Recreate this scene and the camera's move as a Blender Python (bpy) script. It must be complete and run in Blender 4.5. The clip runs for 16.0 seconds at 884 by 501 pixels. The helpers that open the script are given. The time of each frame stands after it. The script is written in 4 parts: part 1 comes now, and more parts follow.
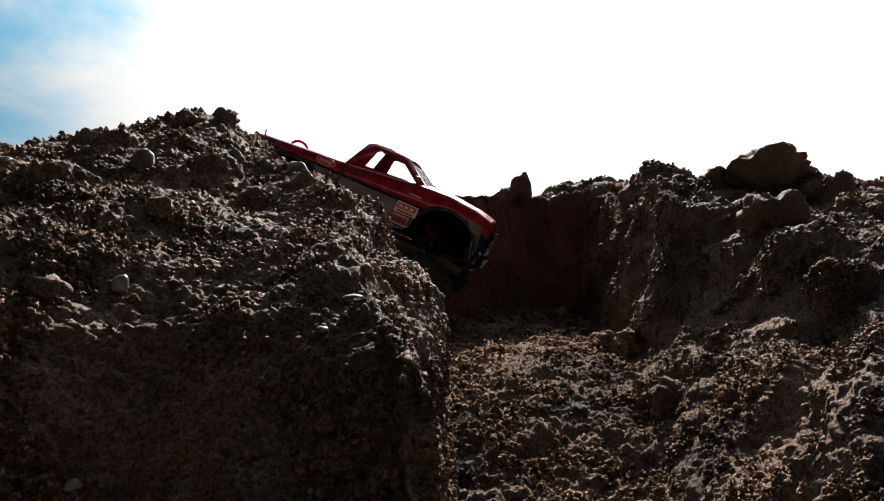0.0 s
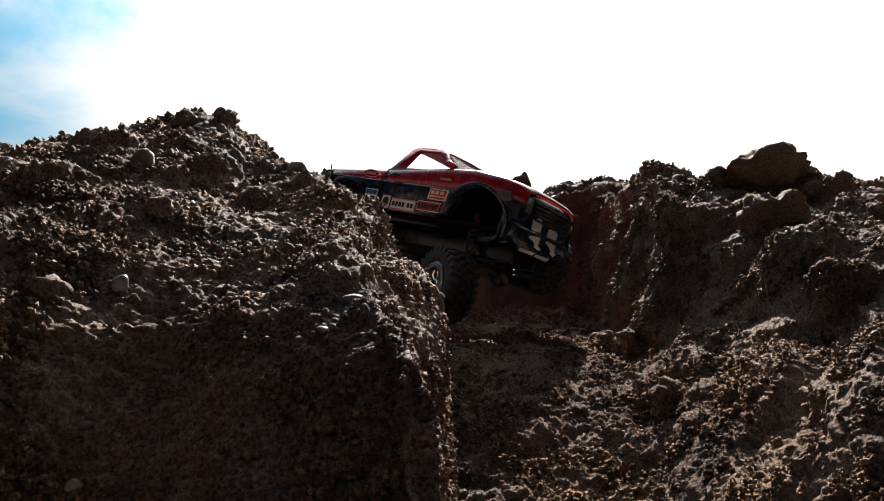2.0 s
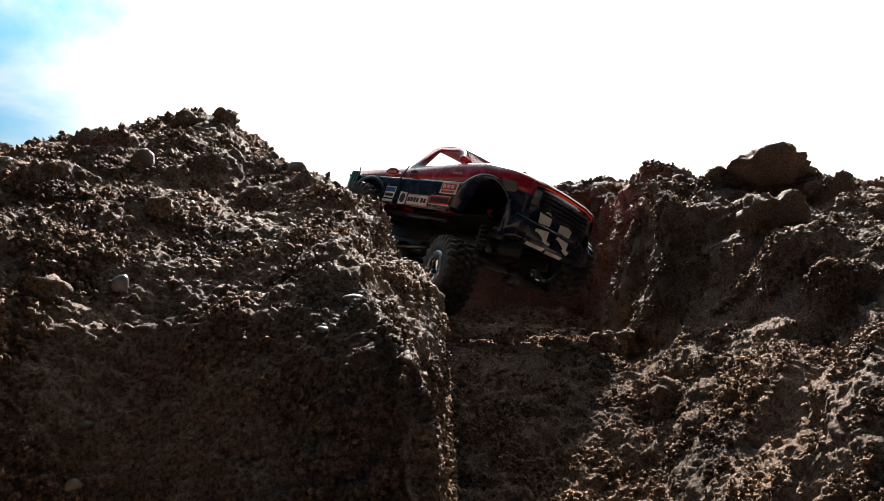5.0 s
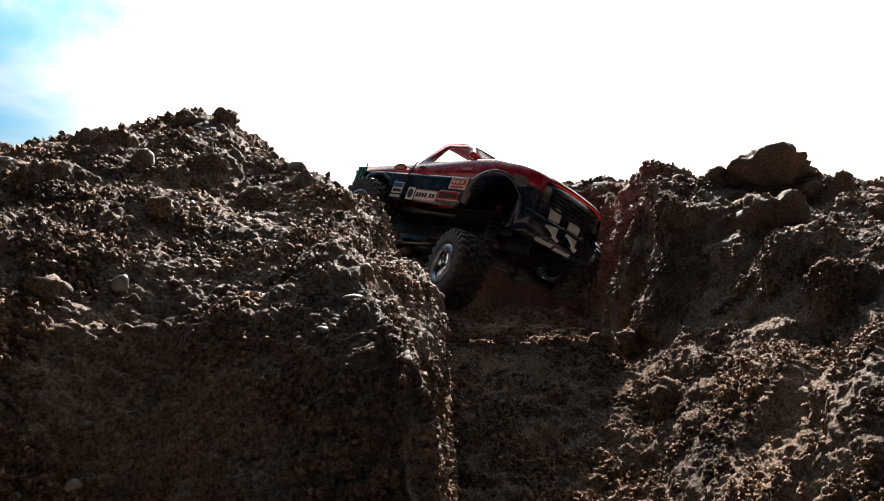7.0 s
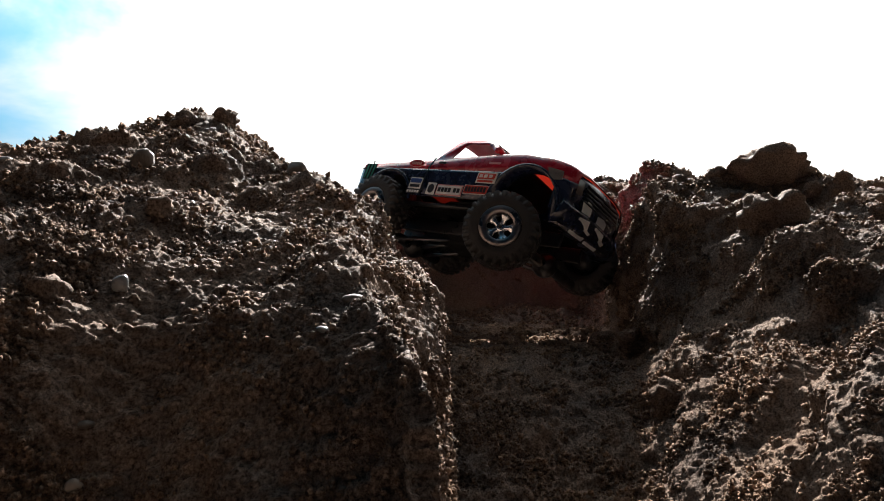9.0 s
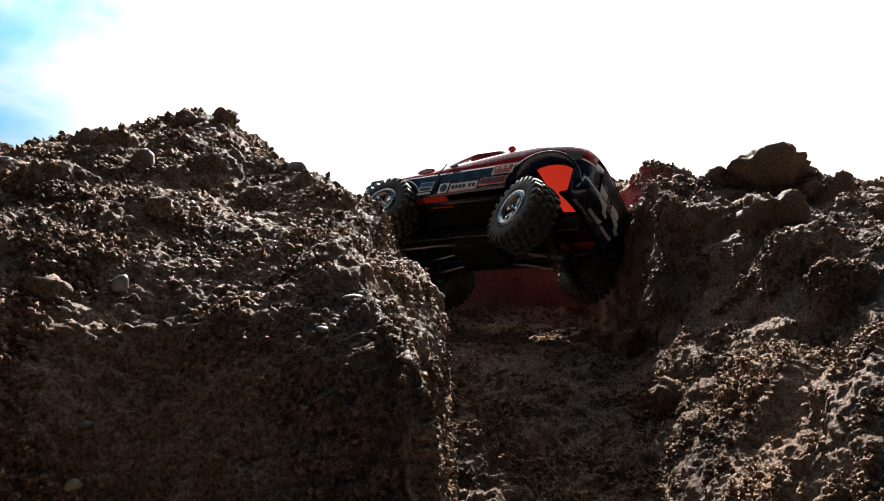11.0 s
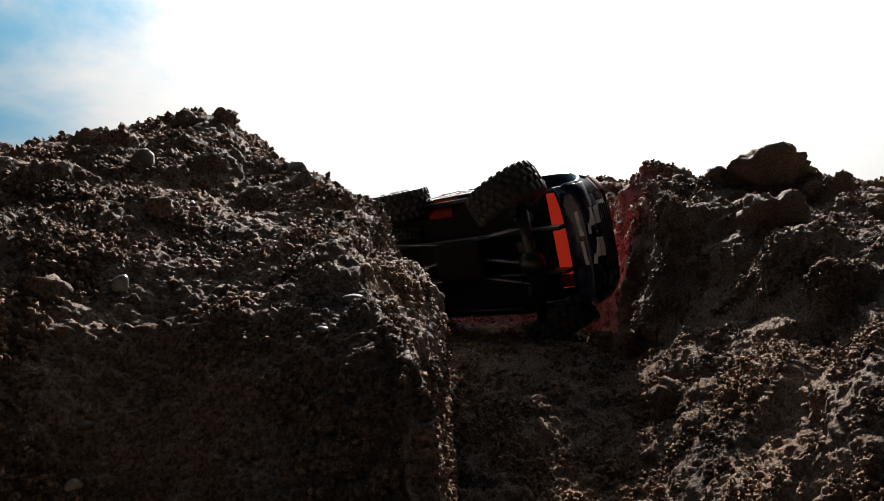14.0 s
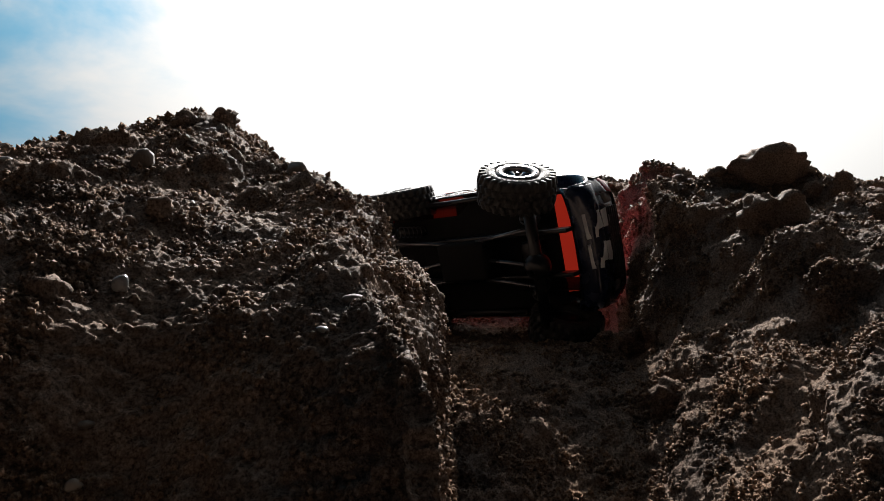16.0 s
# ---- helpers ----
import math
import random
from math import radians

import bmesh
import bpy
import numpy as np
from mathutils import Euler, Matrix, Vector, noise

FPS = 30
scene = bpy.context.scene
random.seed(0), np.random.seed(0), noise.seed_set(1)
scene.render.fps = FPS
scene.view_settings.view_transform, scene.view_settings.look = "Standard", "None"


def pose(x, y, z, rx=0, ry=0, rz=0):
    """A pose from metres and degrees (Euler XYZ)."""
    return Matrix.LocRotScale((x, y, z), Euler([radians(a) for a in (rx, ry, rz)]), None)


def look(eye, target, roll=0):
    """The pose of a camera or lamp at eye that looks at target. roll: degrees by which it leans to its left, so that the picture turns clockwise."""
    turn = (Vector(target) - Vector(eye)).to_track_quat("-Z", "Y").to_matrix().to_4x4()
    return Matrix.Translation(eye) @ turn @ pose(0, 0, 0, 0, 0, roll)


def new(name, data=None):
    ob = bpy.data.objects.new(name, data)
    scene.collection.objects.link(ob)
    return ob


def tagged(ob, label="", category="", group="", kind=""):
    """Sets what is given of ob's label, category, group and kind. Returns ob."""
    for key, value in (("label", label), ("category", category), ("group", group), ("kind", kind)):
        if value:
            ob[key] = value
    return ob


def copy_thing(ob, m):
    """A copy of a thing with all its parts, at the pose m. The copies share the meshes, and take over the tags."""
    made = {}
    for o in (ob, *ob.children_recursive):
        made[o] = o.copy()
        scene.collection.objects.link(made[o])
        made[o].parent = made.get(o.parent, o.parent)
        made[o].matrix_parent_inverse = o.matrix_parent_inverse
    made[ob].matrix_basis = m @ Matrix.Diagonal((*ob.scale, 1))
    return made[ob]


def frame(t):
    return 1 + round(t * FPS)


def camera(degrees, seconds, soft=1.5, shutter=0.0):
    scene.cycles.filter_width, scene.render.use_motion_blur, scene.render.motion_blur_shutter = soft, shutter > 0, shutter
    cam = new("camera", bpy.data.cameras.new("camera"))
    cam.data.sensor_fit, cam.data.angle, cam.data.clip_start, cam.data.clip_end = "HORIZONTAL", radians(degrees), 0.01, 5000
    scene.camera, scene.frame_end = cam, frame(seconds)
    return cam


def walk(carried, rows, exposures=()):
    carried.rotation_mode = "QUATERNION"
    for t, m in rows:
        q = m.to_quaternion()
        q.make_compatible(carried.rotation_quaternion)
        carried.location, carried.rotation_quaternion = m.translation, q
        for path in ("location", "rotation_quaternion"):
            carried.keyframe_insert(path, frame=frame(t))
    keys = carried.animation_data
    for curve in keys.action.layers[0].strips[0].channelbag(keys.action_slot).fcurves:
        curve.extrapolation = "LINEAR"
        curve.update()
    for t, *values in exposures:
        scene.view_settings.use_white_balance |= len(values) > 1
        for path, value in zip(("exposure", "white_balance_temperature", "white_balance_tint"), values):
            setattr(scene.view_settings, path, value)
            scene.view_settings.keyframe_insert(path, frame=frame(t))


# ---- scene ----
cam = camera(60, 16.0, soft=0.8)
EYE = (0.0, 0.0, 0.12)
walk(cam, [(0.0, look(EYE, (0.0, 1.0, 0.12))), (16.0, look(EYE, (0.0, 1.0, 0.12)))],
     exposures=[(0.0, 1.75), (2.0, 2.05), (3.5, 2.25), (6.5, 2.35), (9.0, 2.4), (12.0, 2.45), (12.6, 2.35), (13.5, 1.82), (14.5, 1.57), (16.0, 1.57)])

# ---- light: low sun behind the subject, thin bright cloud, blue patches ----
SUN_EL, SUN_AZ = 30.0, 7.0          # degrees; azimuth to the right of the view
world = bpy.data.worlds.new("sky")
scene.world = world
world.use_nodes = True


def build_world():
    nt = world.node_tree
    N, L = nt.nodes, nt.links
    N.clear()
    out = N.new("ShaderNodeOutputWorld")
    sky = N.new("ShaderNodeTexSky")
    sky.sky_type, sky.sun_disc = "NISHITA", False
    sky.sun_elevation, sky.sun_rotation = radians(SUN_EL), radians(SUN_AZ)
    sky.air_density, sky.dust_density = 1.0, 1.5
    bg = N.new("ShaderNodeBackground")
    bg.inputs["Strength"].default_value = 0.001
    L.new(sky.outputs[0], bg.inputs[0])
    # thin cloud, brightest round the sun
    co = N.new("ShaderNodeTexCoord")
    mp = N.new("ShaderNodeMapping")
    mp.inputs["Scale"].default_value = (1.0, 1.0, 2.6)
    L.new(co.outputs["Generated"], mp.inputs[0])
    nz = N.new("ShaderNodeTexNoise")
    nz.inputs["Scale"].default_value, nz.inputs["Detail"].default_value = 2.3, 6
    nz.inputs["Roughness"].default_value, nz.inputs["Distortion"].default_value = 0.55, 0.4
    L.new(mp.outputs[0], nz.inputs[0])
    dot = N.new("ShaderNodeVectorMath")
    dot.operation = "DOT_PRODUCT"
    el, az = radians(SUN_EL), radians(SUN_AZ)
    dot.inputs[1].default_value = (math.sin(az) * math.cos(el), math.cos(az) * math.cos(el), math.sin(el))
    L.new(co.outputs["Generated"], dot.inputs[0])
    near = N.new("ShaderNodeMapRange")
    near.inputs[1].default_value, near.inputs[2].default_value = 0.0, 1.0
    L.new(dot.outputs["Value"], near.inputs[0])
    pw = N.new("ShaderNodeMath")
    pw.operation, pw.inputs[1].default_value = "POWER", 4.0
    L.new(near.outputs[0], pw.inputs[0])
    amount = N.new("ShaderNodeMath")
    amount.operation = "ADD"
    L.new(pw.outputs[0], amount.inputs[0])
    side = N.new("ShaderNodeSeparateXYZ")
    L.new(co.outputs["Generated"], side.inputs[0])
    lean = N.new("ShaderNodeMath")
    lean.operation, lean.inputs[1].default_value = "MULTIPLY_ADD", 0.45
    L.new(side.outputs[0], lean.inputs[0])
    wisp = N.new("ShaderNodeMapRange")
    wisp.clamp = False
    wisp.inputs[1].default_value, wisp.inputs[2].default_value, wisp.inputs[3].default_value, wisp.inputs[4].default_value = 0.3, 0.7, 0.12, 0.88
    L.new(nz.outputs[0], wisp.inputs[0])
    L.new(wisp.outputs[0], lean.inputs[2])
    L.new(lean.outputs[0], amount.inputs[1])
    ramp = N.new("ShaderNodeMapRange")
    ramp.interpolation_type = "SMOOTHSTEP"
    ramp.inputs[1].default_value, ramp.inputs[2].default_value = 0.46, 1.04
    L.new(amount.outputs[0], ramp.inputs[0])
    glow = N.new("ShaderNodeMath")
    glow.operation, glow.inputs[1].default_value, glow.inputs[2].default_value = "MULTIPLY_ADD", 0.62, 0.0
    L.new(pw.outputs[0], glow.inputs[0])
    cloud = N.new("ShaderNodeBackground")
    cloud.inputs[0].default_value = (1.0, 0.985, 0.96, 1)
    L.new(glow.outputs[0], cloud.inputs[1])
    blue = N.new("ShaderNodeBackground")   # hazy blue between the clouds on the sun's side
    blue.inputs[0].default_value = (0.24, 0.60, 0.86, 1)
    haze = N.new("ShaderNodeMath")
    haze.operation, haze.inputs[1].default_value = "MULTIPLY", 0.6
    L.new(pw.outputs[0], haze.inputs[0])
    L.new(haze.outputs[0], blue.inputs[1])
    clear = N.new("ShaderNodeAddShader")
    L.new(bg.outputs[0], clear.inputs[0])
    L.new(blue.outputs[0], clear.inputs[1])
    mix = N.new("ShaderNodeMixShader")
    L.new(ramp.outputs[0], mix.inputs[0])
    L.new(clear.outputs[0], mix.inputs[1])
    L.new(cloud.outputs[0], mix.inputs[2])
    L.new(mix.outputs[0], out.inputs[0])


build_world()
sun = new("sun", bpy.data.lights.new("sun", "SUN"))
sun.data.energy, sun.data.angle, sun.data.color = 5.0, radians(0.6), (1.0, 0.965, 0.925)
_el, _az = radians(SUN_EL), radians(SUN_AZ)
sun.matrix_world = look((math.sin(_az) * math.cos(_el) * 5, math.cos(_az) * math.cos(_el) * 5, math.sin(_el) * 5), (0, 0, 0))


# ---- materials ----
def material(name, color, rough=0.5, metal=0.0, spec=0.5, vary=0.0, scale=40.0, bump=0.0, bump_scale=200.0, coat=0.0):
    m = bpy.data.materials.new(name)
    m.use_nodes = True
    nt = m.node_tree
    b = nt.nodes["Principled BSDF"]
    b.inputs["Base Color"].default_value = (*color, 1)
    b.inputs["Roughness"].default_value = rough
    b.inputs["Metallic"].default_value = metal
    b.inputs["Specular IOR Level"].default_value = spec
    b.inputs["Coat Weight"].default_value = coat
    co = nt.nodes.new("ShaderNodeTexCoord")
    if vary:
        nz = nt.nodes.new("ShaderNodeTexNoise")
        nz.inputs["Scale"].default_value, nz.inputs["Detail"].default_value = scale, 5
        nt.links.new(co.outputs["Object"], nz.inputs[0])
        mr = nt.nodes.new("ShaderNodeMapRange")
        mr.inputs[1].default_value, mr.inputs[2].default_value = 0.3, 0.7
        mr.inputs[3].default_value, mr.inputs[4].default_value = 1 - vary, 1 + vary
        nt.links.new(nz.outputs[0], mr.inputs[0])
        mul = nt.nodes.new("ShaderNodeVectorMath")
        mul.operation = "SCALE"
        mul.inputs[0].default_value = color
        nt.links.new(mr.outputs[0], mul.inputs["Scale"])
        nt.links.new(mul.outputs[0], b.inputs["Base Color"])
        mr2 = nt.nodes.new("ShaderNodeMapRange")
        mr2.inputs[1].default_value, mr2.inputs[2].default_value = 0.3, 0.7
        mr2.inputs[3].default_value, mr2.inputs[4].default_value = max(rough - 0.12, 0.03), min(rough + 0.15, 1)
        nt.links.new(nz.outputs[0], mr2.inputs[0])
        nt.links.new(mr2.outputs[0], b.inputs["Roughness"])
    if bump:
        nb = nt.nodes.new("ShaderNodeTexNoise")
        nb.inputs["Scale"].default_value, nb.inputs["Detail"].default_value = bump_scale, 4
        nt.links.new(co.outputs["Object"], nb.inputs[0])
        bp = nt.nodes.new("ShaderNodeBump")
        bp.inputs["Strength"].default_value, bp.inputs["Distance"].default_value = bump, 0.002
        nt.links.new(nb.outputs[0], bp.inputs["Height"])
        nt.links.new(bp.outputs[0], b.inputs["Normal"])
    return m


def sand_material(name, loose=False):
    m = bpy.data.materials.new(name)
    m.use_nodes = True
    nt = m.node_tree
    N, L = nt.nodes, nt.links
    b = N["Principled BSDF"]
    geo = N.new("ShaderNodeNewGeometry")

    def noise_of(scale, detail=4, rough=0.6):
        n = N.new("ShaderNodeTexNoise")
        n.inputs["Scale"].default_value, n.inputs["Detail"].default_value, n.inputs["Roughness"].default_value = scale, detail, rough
        L.new(geo.outputs["Position"], n.inputs[0])
        return n
    big, grain = noise_of(9, 4), noise_of(520, 4, 0.75)
    ramp = N.new("ShaderNodeValToRGB")
    e = ramp.color_ramp.elements
    e[0].position, e[0].color = 0.3, (0.100, 0.086, 0.080, 1)
    e[1].position, e[1].color = 0.72, (0.235, 0.168, 0.126, 1)
    L.new(big.outputs[0], ramp.inputs[0])
    ramp2 = N.new("ShaderNodeValToRGB")
    e = ramp2.color_ramp.elements
    e[0].position, e[0].color = 0.36, (0.3, 0.28, 0.27, 1)
    e[1].position, e[1].color = 0.66, (1.75, 1.7, 1.65, 1)
    L.new(grain.outputs[0], ramp2.inputs[0])
    mul = N.new("ShaderNodeMix")
    mul.data_type, mul.blend_type = "RGBA", "MULTIPLY"
    mul.inputs[0].default_value = 1.0
    L.new(ramp.outputs[0], mul.inputs[6])
    L.new(ramp2.outputs[0], mul.inputs[7])
    if loose:   # every crumb has its own tone
        ramp3 = N.new("ShaderNodeValToRGB")
        e = ramp3.color_ramp.elements
        e[0].position, e[0].color = 0.0, (0.7, 0.68, 0.67, 1)
        e[1].position, e[1].color = 1.0, (1.4, 1.28, 1.14, 1)
        L.new(geo.outputs["Random Per Island"], ramp3.inputs[0])
        mul2 = N.new("ShaderNodeMix")
        mul2.data_type, mul2.blend_type = "RGBA", "MULTIPLY"
        mul2.inputs[0].default_value = 1.0
        L.new(mul.outputs[2], mul2.inputs[6])
        L.new(ramp3.outputs[0], mul2.inputs[7])
        mul = mul2
    L.new(mul.outputs[2], b.inputs["Base Color"])
    # damp grains: some glint
    gl = noise_of(900, 2)
    mr = N.new("ShaderNodeMapRange")
    mr.inputs[1].default_value, mr.inputs[2].default_value, mr.inputs[3].default_value, mr.inputs[4].default_value = 0.35, 0.68, 0.95, 0.63
    L.new(gl.outputs[0], mr.inputs[0])
    L.new(mr.outputs[0], b.inputs["Roughness"])
    # the banks are packed and damp, the churned floor dry
    xyz = N.new("ShaderNodeSeparateXYZ")
    L.new(geo.outputs["Position"], xyz.inputs[0])
    wet = N.new("ShaderNodeMapRange")
    wet.inputs[1].default_value, wet.inputs[2].default_value, wet.inputs[3].default_value, wet.inputs[4].default_value = 0.0, 0.10, 0.0, 0.04
    L.new(xyz.outputs[2], wet.inputs[0])
    L.new(wet.outputs[0], b.inputs["Specular IOR Level"])
    add = N.new("ShaderNodeMath")
    add.operation = "MULTIPLY_ADD"
    add.inputs[1].default_value = 1.2
    fine = noise_of(1150, 3, 0.7)
    mid = noise_of(400, 3, 0.65)
    L.new(mid.outputs[0], add.inputs[0])
    L.new(fine.outputs[0], add.inputs[2])
    bp = N.new("ShaderNodeBump")
    bp.inputs["Strength"].default_value, bp.inputs["Distance"].default_value = 1.0, 0.0016
    L.new(add.outputs[0], bp.inputs["Height"])
    L.new(bp.outputs[0], b.inputs["Normal"])
    return m


SAND = sand_material("damp_sand")
CRUMB = sand_material("loose_sand", True)


def shell_material(name, color, through_color, amount):
    """Painted clear plastic: glossy outside, lets some sun through."""
    m = material(name, color, 0.22, spec=0.5, vary=0.18, scale=60, coat=0.4)
    nt = m.node_tree
    b = nt.nodes["Principled BSDF"]
    tr = nt.nodes.new("ShaderNodeBsdfTranslucent")
    tr.inputs[0].default_value = (*through_color, 1)
    mx = nt.nodes.new("ShaderNodeMixShader")
    mx.inputs[0].default_value = amount
    nt.links.new(b.outputs[0], mx.inputs[1])
    nt.links.new(tr.outputs[0], mx.inputs[2])
    nt.links.new(mx.outputs[0], nt.nodes["Material Output"].inputs[0])
    return m


RED = shell_material("red_plastic", (0.36, 0.012, 0.032), (0.8, 0.13, 0.09), 0.09)


def backing_material():
    """The inside of the body: dusty black paint, left off over the nose and behind the cab, where sun shines through."""
    m = material("body_backing", (0.022, 0.018, 0.017), 0.7, vary=0.4, scale=50)
    nt = m.node_tree
    b = nt.nodes["Principled BSDF"]
    co = nt.nodes.new("ShaderNodeTexCoord")
    xyz = nt.nodes.new("ShaderNodeSeparateXYZ")
    nt.links.new(co.outputs["Object"], xyz.inputs[0])
    masks = []
    for lo, hi in ((0.085, 0.192), (-0.115, -0.065)):
        a = nt.nodes.new("ShaderNodeMath")
        a.operation, a.inputs[1].default_value = "GREATER_THAN", lo
        c = nt.nodes.new("ShaderNodeMath")
        c.operation, c.inputs[1].default_value = "LESS_THAN", hi
        d = nt.nodes.new("ShaderNodeMath")
        d.operation = "MULTIPLY"
        fade = nt.nodes.new("ShaderNodeMath")
        fade.operation, fade.inputs[1].default_value = "MULTIPLY", 1.0 if lo > 0 else 0.18
        nt.links.new(xyz.outputs[0], a.inputs[0])
        nt.links.new(xyz.outputs[0], c.inputs[0])
        nt.links.new(a.outputs[0], d.inputs[0])
        nt.links.new(c.outputs[0], d.inputs[1])
        nt.links.new(d.outputs[0], fade.inputs[0])
        masks.append(fade)
    top = nt.nodes.new("ShaderNodeMath")
    top.operation = "MAXIMUM"
    nt.links.new(masks[0].outputs[0], top.inputs[0])
    nt.links.new(masks[1].outputs[0], top.inputs[1])
    tr = nt.nodes.new("ShaderNodeBsdfTranslucent")
    tr.inputs[0].default_value = (0.74, 0.26, 0.19, 1)
    mx = nt.nodes.new("ShaderNodeMixShader")
    nt.links.new(top.outputs[0], mx.inputs[0])
    nt.links.new(b.outputs[0], mx.inputs[1])
    nt.links.new(tr.outputs[0], mx.inputs[2])
    nt.links.new(mx.outputs[0], nt.nodes["Material Output"].inputs[0])
    return m


BACKING = backing_material()
NAVY = shell_material("navy_plastic", (0.012, 0.018, 0.045), (0.01, 0.015, 0.03), 0.05)
BLACK = material("black_plastic", (0.010, 0.010, 0.012), 0.36, vary=0.3, scale=90)
MATTE = material("matte_black", (0.006, 0.006, 0.007), 0.8, spec=0.2, vary=0.3, scale=60)
RUBBER = material("tyre_rubber", (0.028, 0.026, 0.025), 0.72, vary=0.45, scale=70, bump=0.4, bump_scale=500)
CHROME = material("chrome", (0.82, 0.83, 0.85), 0.12, 1.0, vary=0.1)
GUNMETAL = material("gunmetal", (0.24, 0.22, 0.22), 0.32, 1.0, vary=0.25)
STEEL = material("steel", (0.16, 0.16, 0.17), 0.35, 1.0, vary=0.3)
WHITE = material("white_vinyl", (0.75, 0.75, 0.74), 0.4, vary=0.12)
INKRED = material("red_ink", (0.55, 0.05, 0.03), 0.4, vary=0.1)
INKBLACK = material("black_ink", (0.015, 0.015, 0.018), 0.4, vary=0.1)
INKBLUE = material("blue_ink", (0.03, 0.08, 0.3), 0.4, vary=0.1)
PINK = material("faded_pink_ink", (0.62, 0.3, 0.3), 0.4, vary=0.1)
TEAL = material("teal_ink", (0.05, 0.3, 0.24), 0.4, vary=0.1)
STONE = material("grey_stone", (0.095, 0.076, 0.062), 0.75, vary=0.4, scale=90, bump=0.4, bump_scale=300)
PALE = material("pale_stone", (0.26, 0.21, 0.165), 0.7, vary=0.3, scale=90, bump=0.3, bump_scale=300)
FLINT = material("wet_flint", (0.16, 0.155, 0.15), 0.2, vary=0.3, scale=80)


def glass_material():
    m = bpy.data.materials.new("clear_plastic")
    m.use_nodes = True
    nt = m.node_tree
    b = nt.nodes["Principled BSDF"]
    b.inputs["Base Color"].default_value = (0.9, 0.92, 0.93, 1)
    b.inputs["Roughness"].default_value = 0.05
    b.inputs["Alpha"].default_value = 0.12
    return m


CLEAR = glass_material()


# ---- the sand: one sheet, with the trench, the banks and the ramp ----
def smooth(t):
    t = np.clip(t, 0, 1)
    return t * t * (3 - 2 * t)


def smin(a, b, k):
    h = np.clip(0.5 + 0.5 * (b - a) / k, 0, 1)
    return b * (1 - h) + a * h - k * h * (1 - h)


def smax(a, b, k):
    return -smin(-a, -b, k)


rng = np.random.default_rng(7)
PERM = rng.permutation(4096)


def hash3(i, j, k):
    return PERM[(PERM[(PERM[i & 4095] + j) & 4095] + k) & 4095]


RAND = rng.random((4096, 4))


def value_noise(p):
    i = np.floor(p).astype(np.int64)
    f = p - i
    u = f * f * (3 - 2 * f)
    r = 0
    for dx in (0, 1):
        for dy in (0, 1):
            for dz in (0, 1):
                w = (u[:, 0] if dx else 1 - u[:, 0]) * (u[:, 1] if dy else 1 - u[:, 1]) * (u[:, 2] if dz else 1 - u[:, 2])
                r = r + w * RAND[hash3(i[:, 0] + dx, i[:, 1] + dy, i[:, 2] + dz), 0]
    return r * 2 - 1


def fbm(p, octaves=4, gain=0.5):
    a, r = 1.0, 0
    for o in range(octaves):
        r = r + a * value_noise(p + o * 17.3)
        p, a = p * 2.03, a * gain
    return r


def clods(p, share=0.6):
    """Round lumps, one per cell, of uneven size: their height over the ground, 0 to 1."""
    i = np.floor(p).astype(np.int64)
    best = np.zeros(len(p))
    for dx in (-1, 0, 1):
        for dy in (-1, 0, 1):
            for dz in (-1, 0, 1):
                c = i + (dx, dy, dz)
                r = RAND[hash3(c[:, 0], c[:, 1], c[:, 2])]
                rad = np.where(r[:, 3] < share, 0.25 + 0.6 * r[:, 3] / share, 0.0)
                d2 = ((p - c - r[:, :3]) ** 2).sum(1)
                h = np.sqrt(np.clip(rad * rad - d2, 0, None))
                best = np.maximum(best, h)
    return best


CREST_X = [-3.0, -1.2, -0.80, -0.55, -0.477, -0.425, -0.395, -0.365, -0.340, -0.305, -0.280, -0.210, -0.120, -0.054, -0.044, -0.017, -0.006, 0.002, 0.022]
CREST_Z = [0.12, 0.100, 0.086, 0.084, 0.082, 0.082, 0.100, 0.168, 0.197, 0.188, 0.176, 0.118, 0.069, 0.025, 0.001, -0.0185, -0.042, -0.14, -0.26]


FALL_Y = [0.10, 0.30, 0.42, 0.50, 0.57, 0.64, 0.72, 0.80, 0.90, 1.10]
FALL_Z = [-0.15, -0.140, -0.116, -0.094, -0.073, -0.050, -0.022, -0.005, 0.003, 0.003]


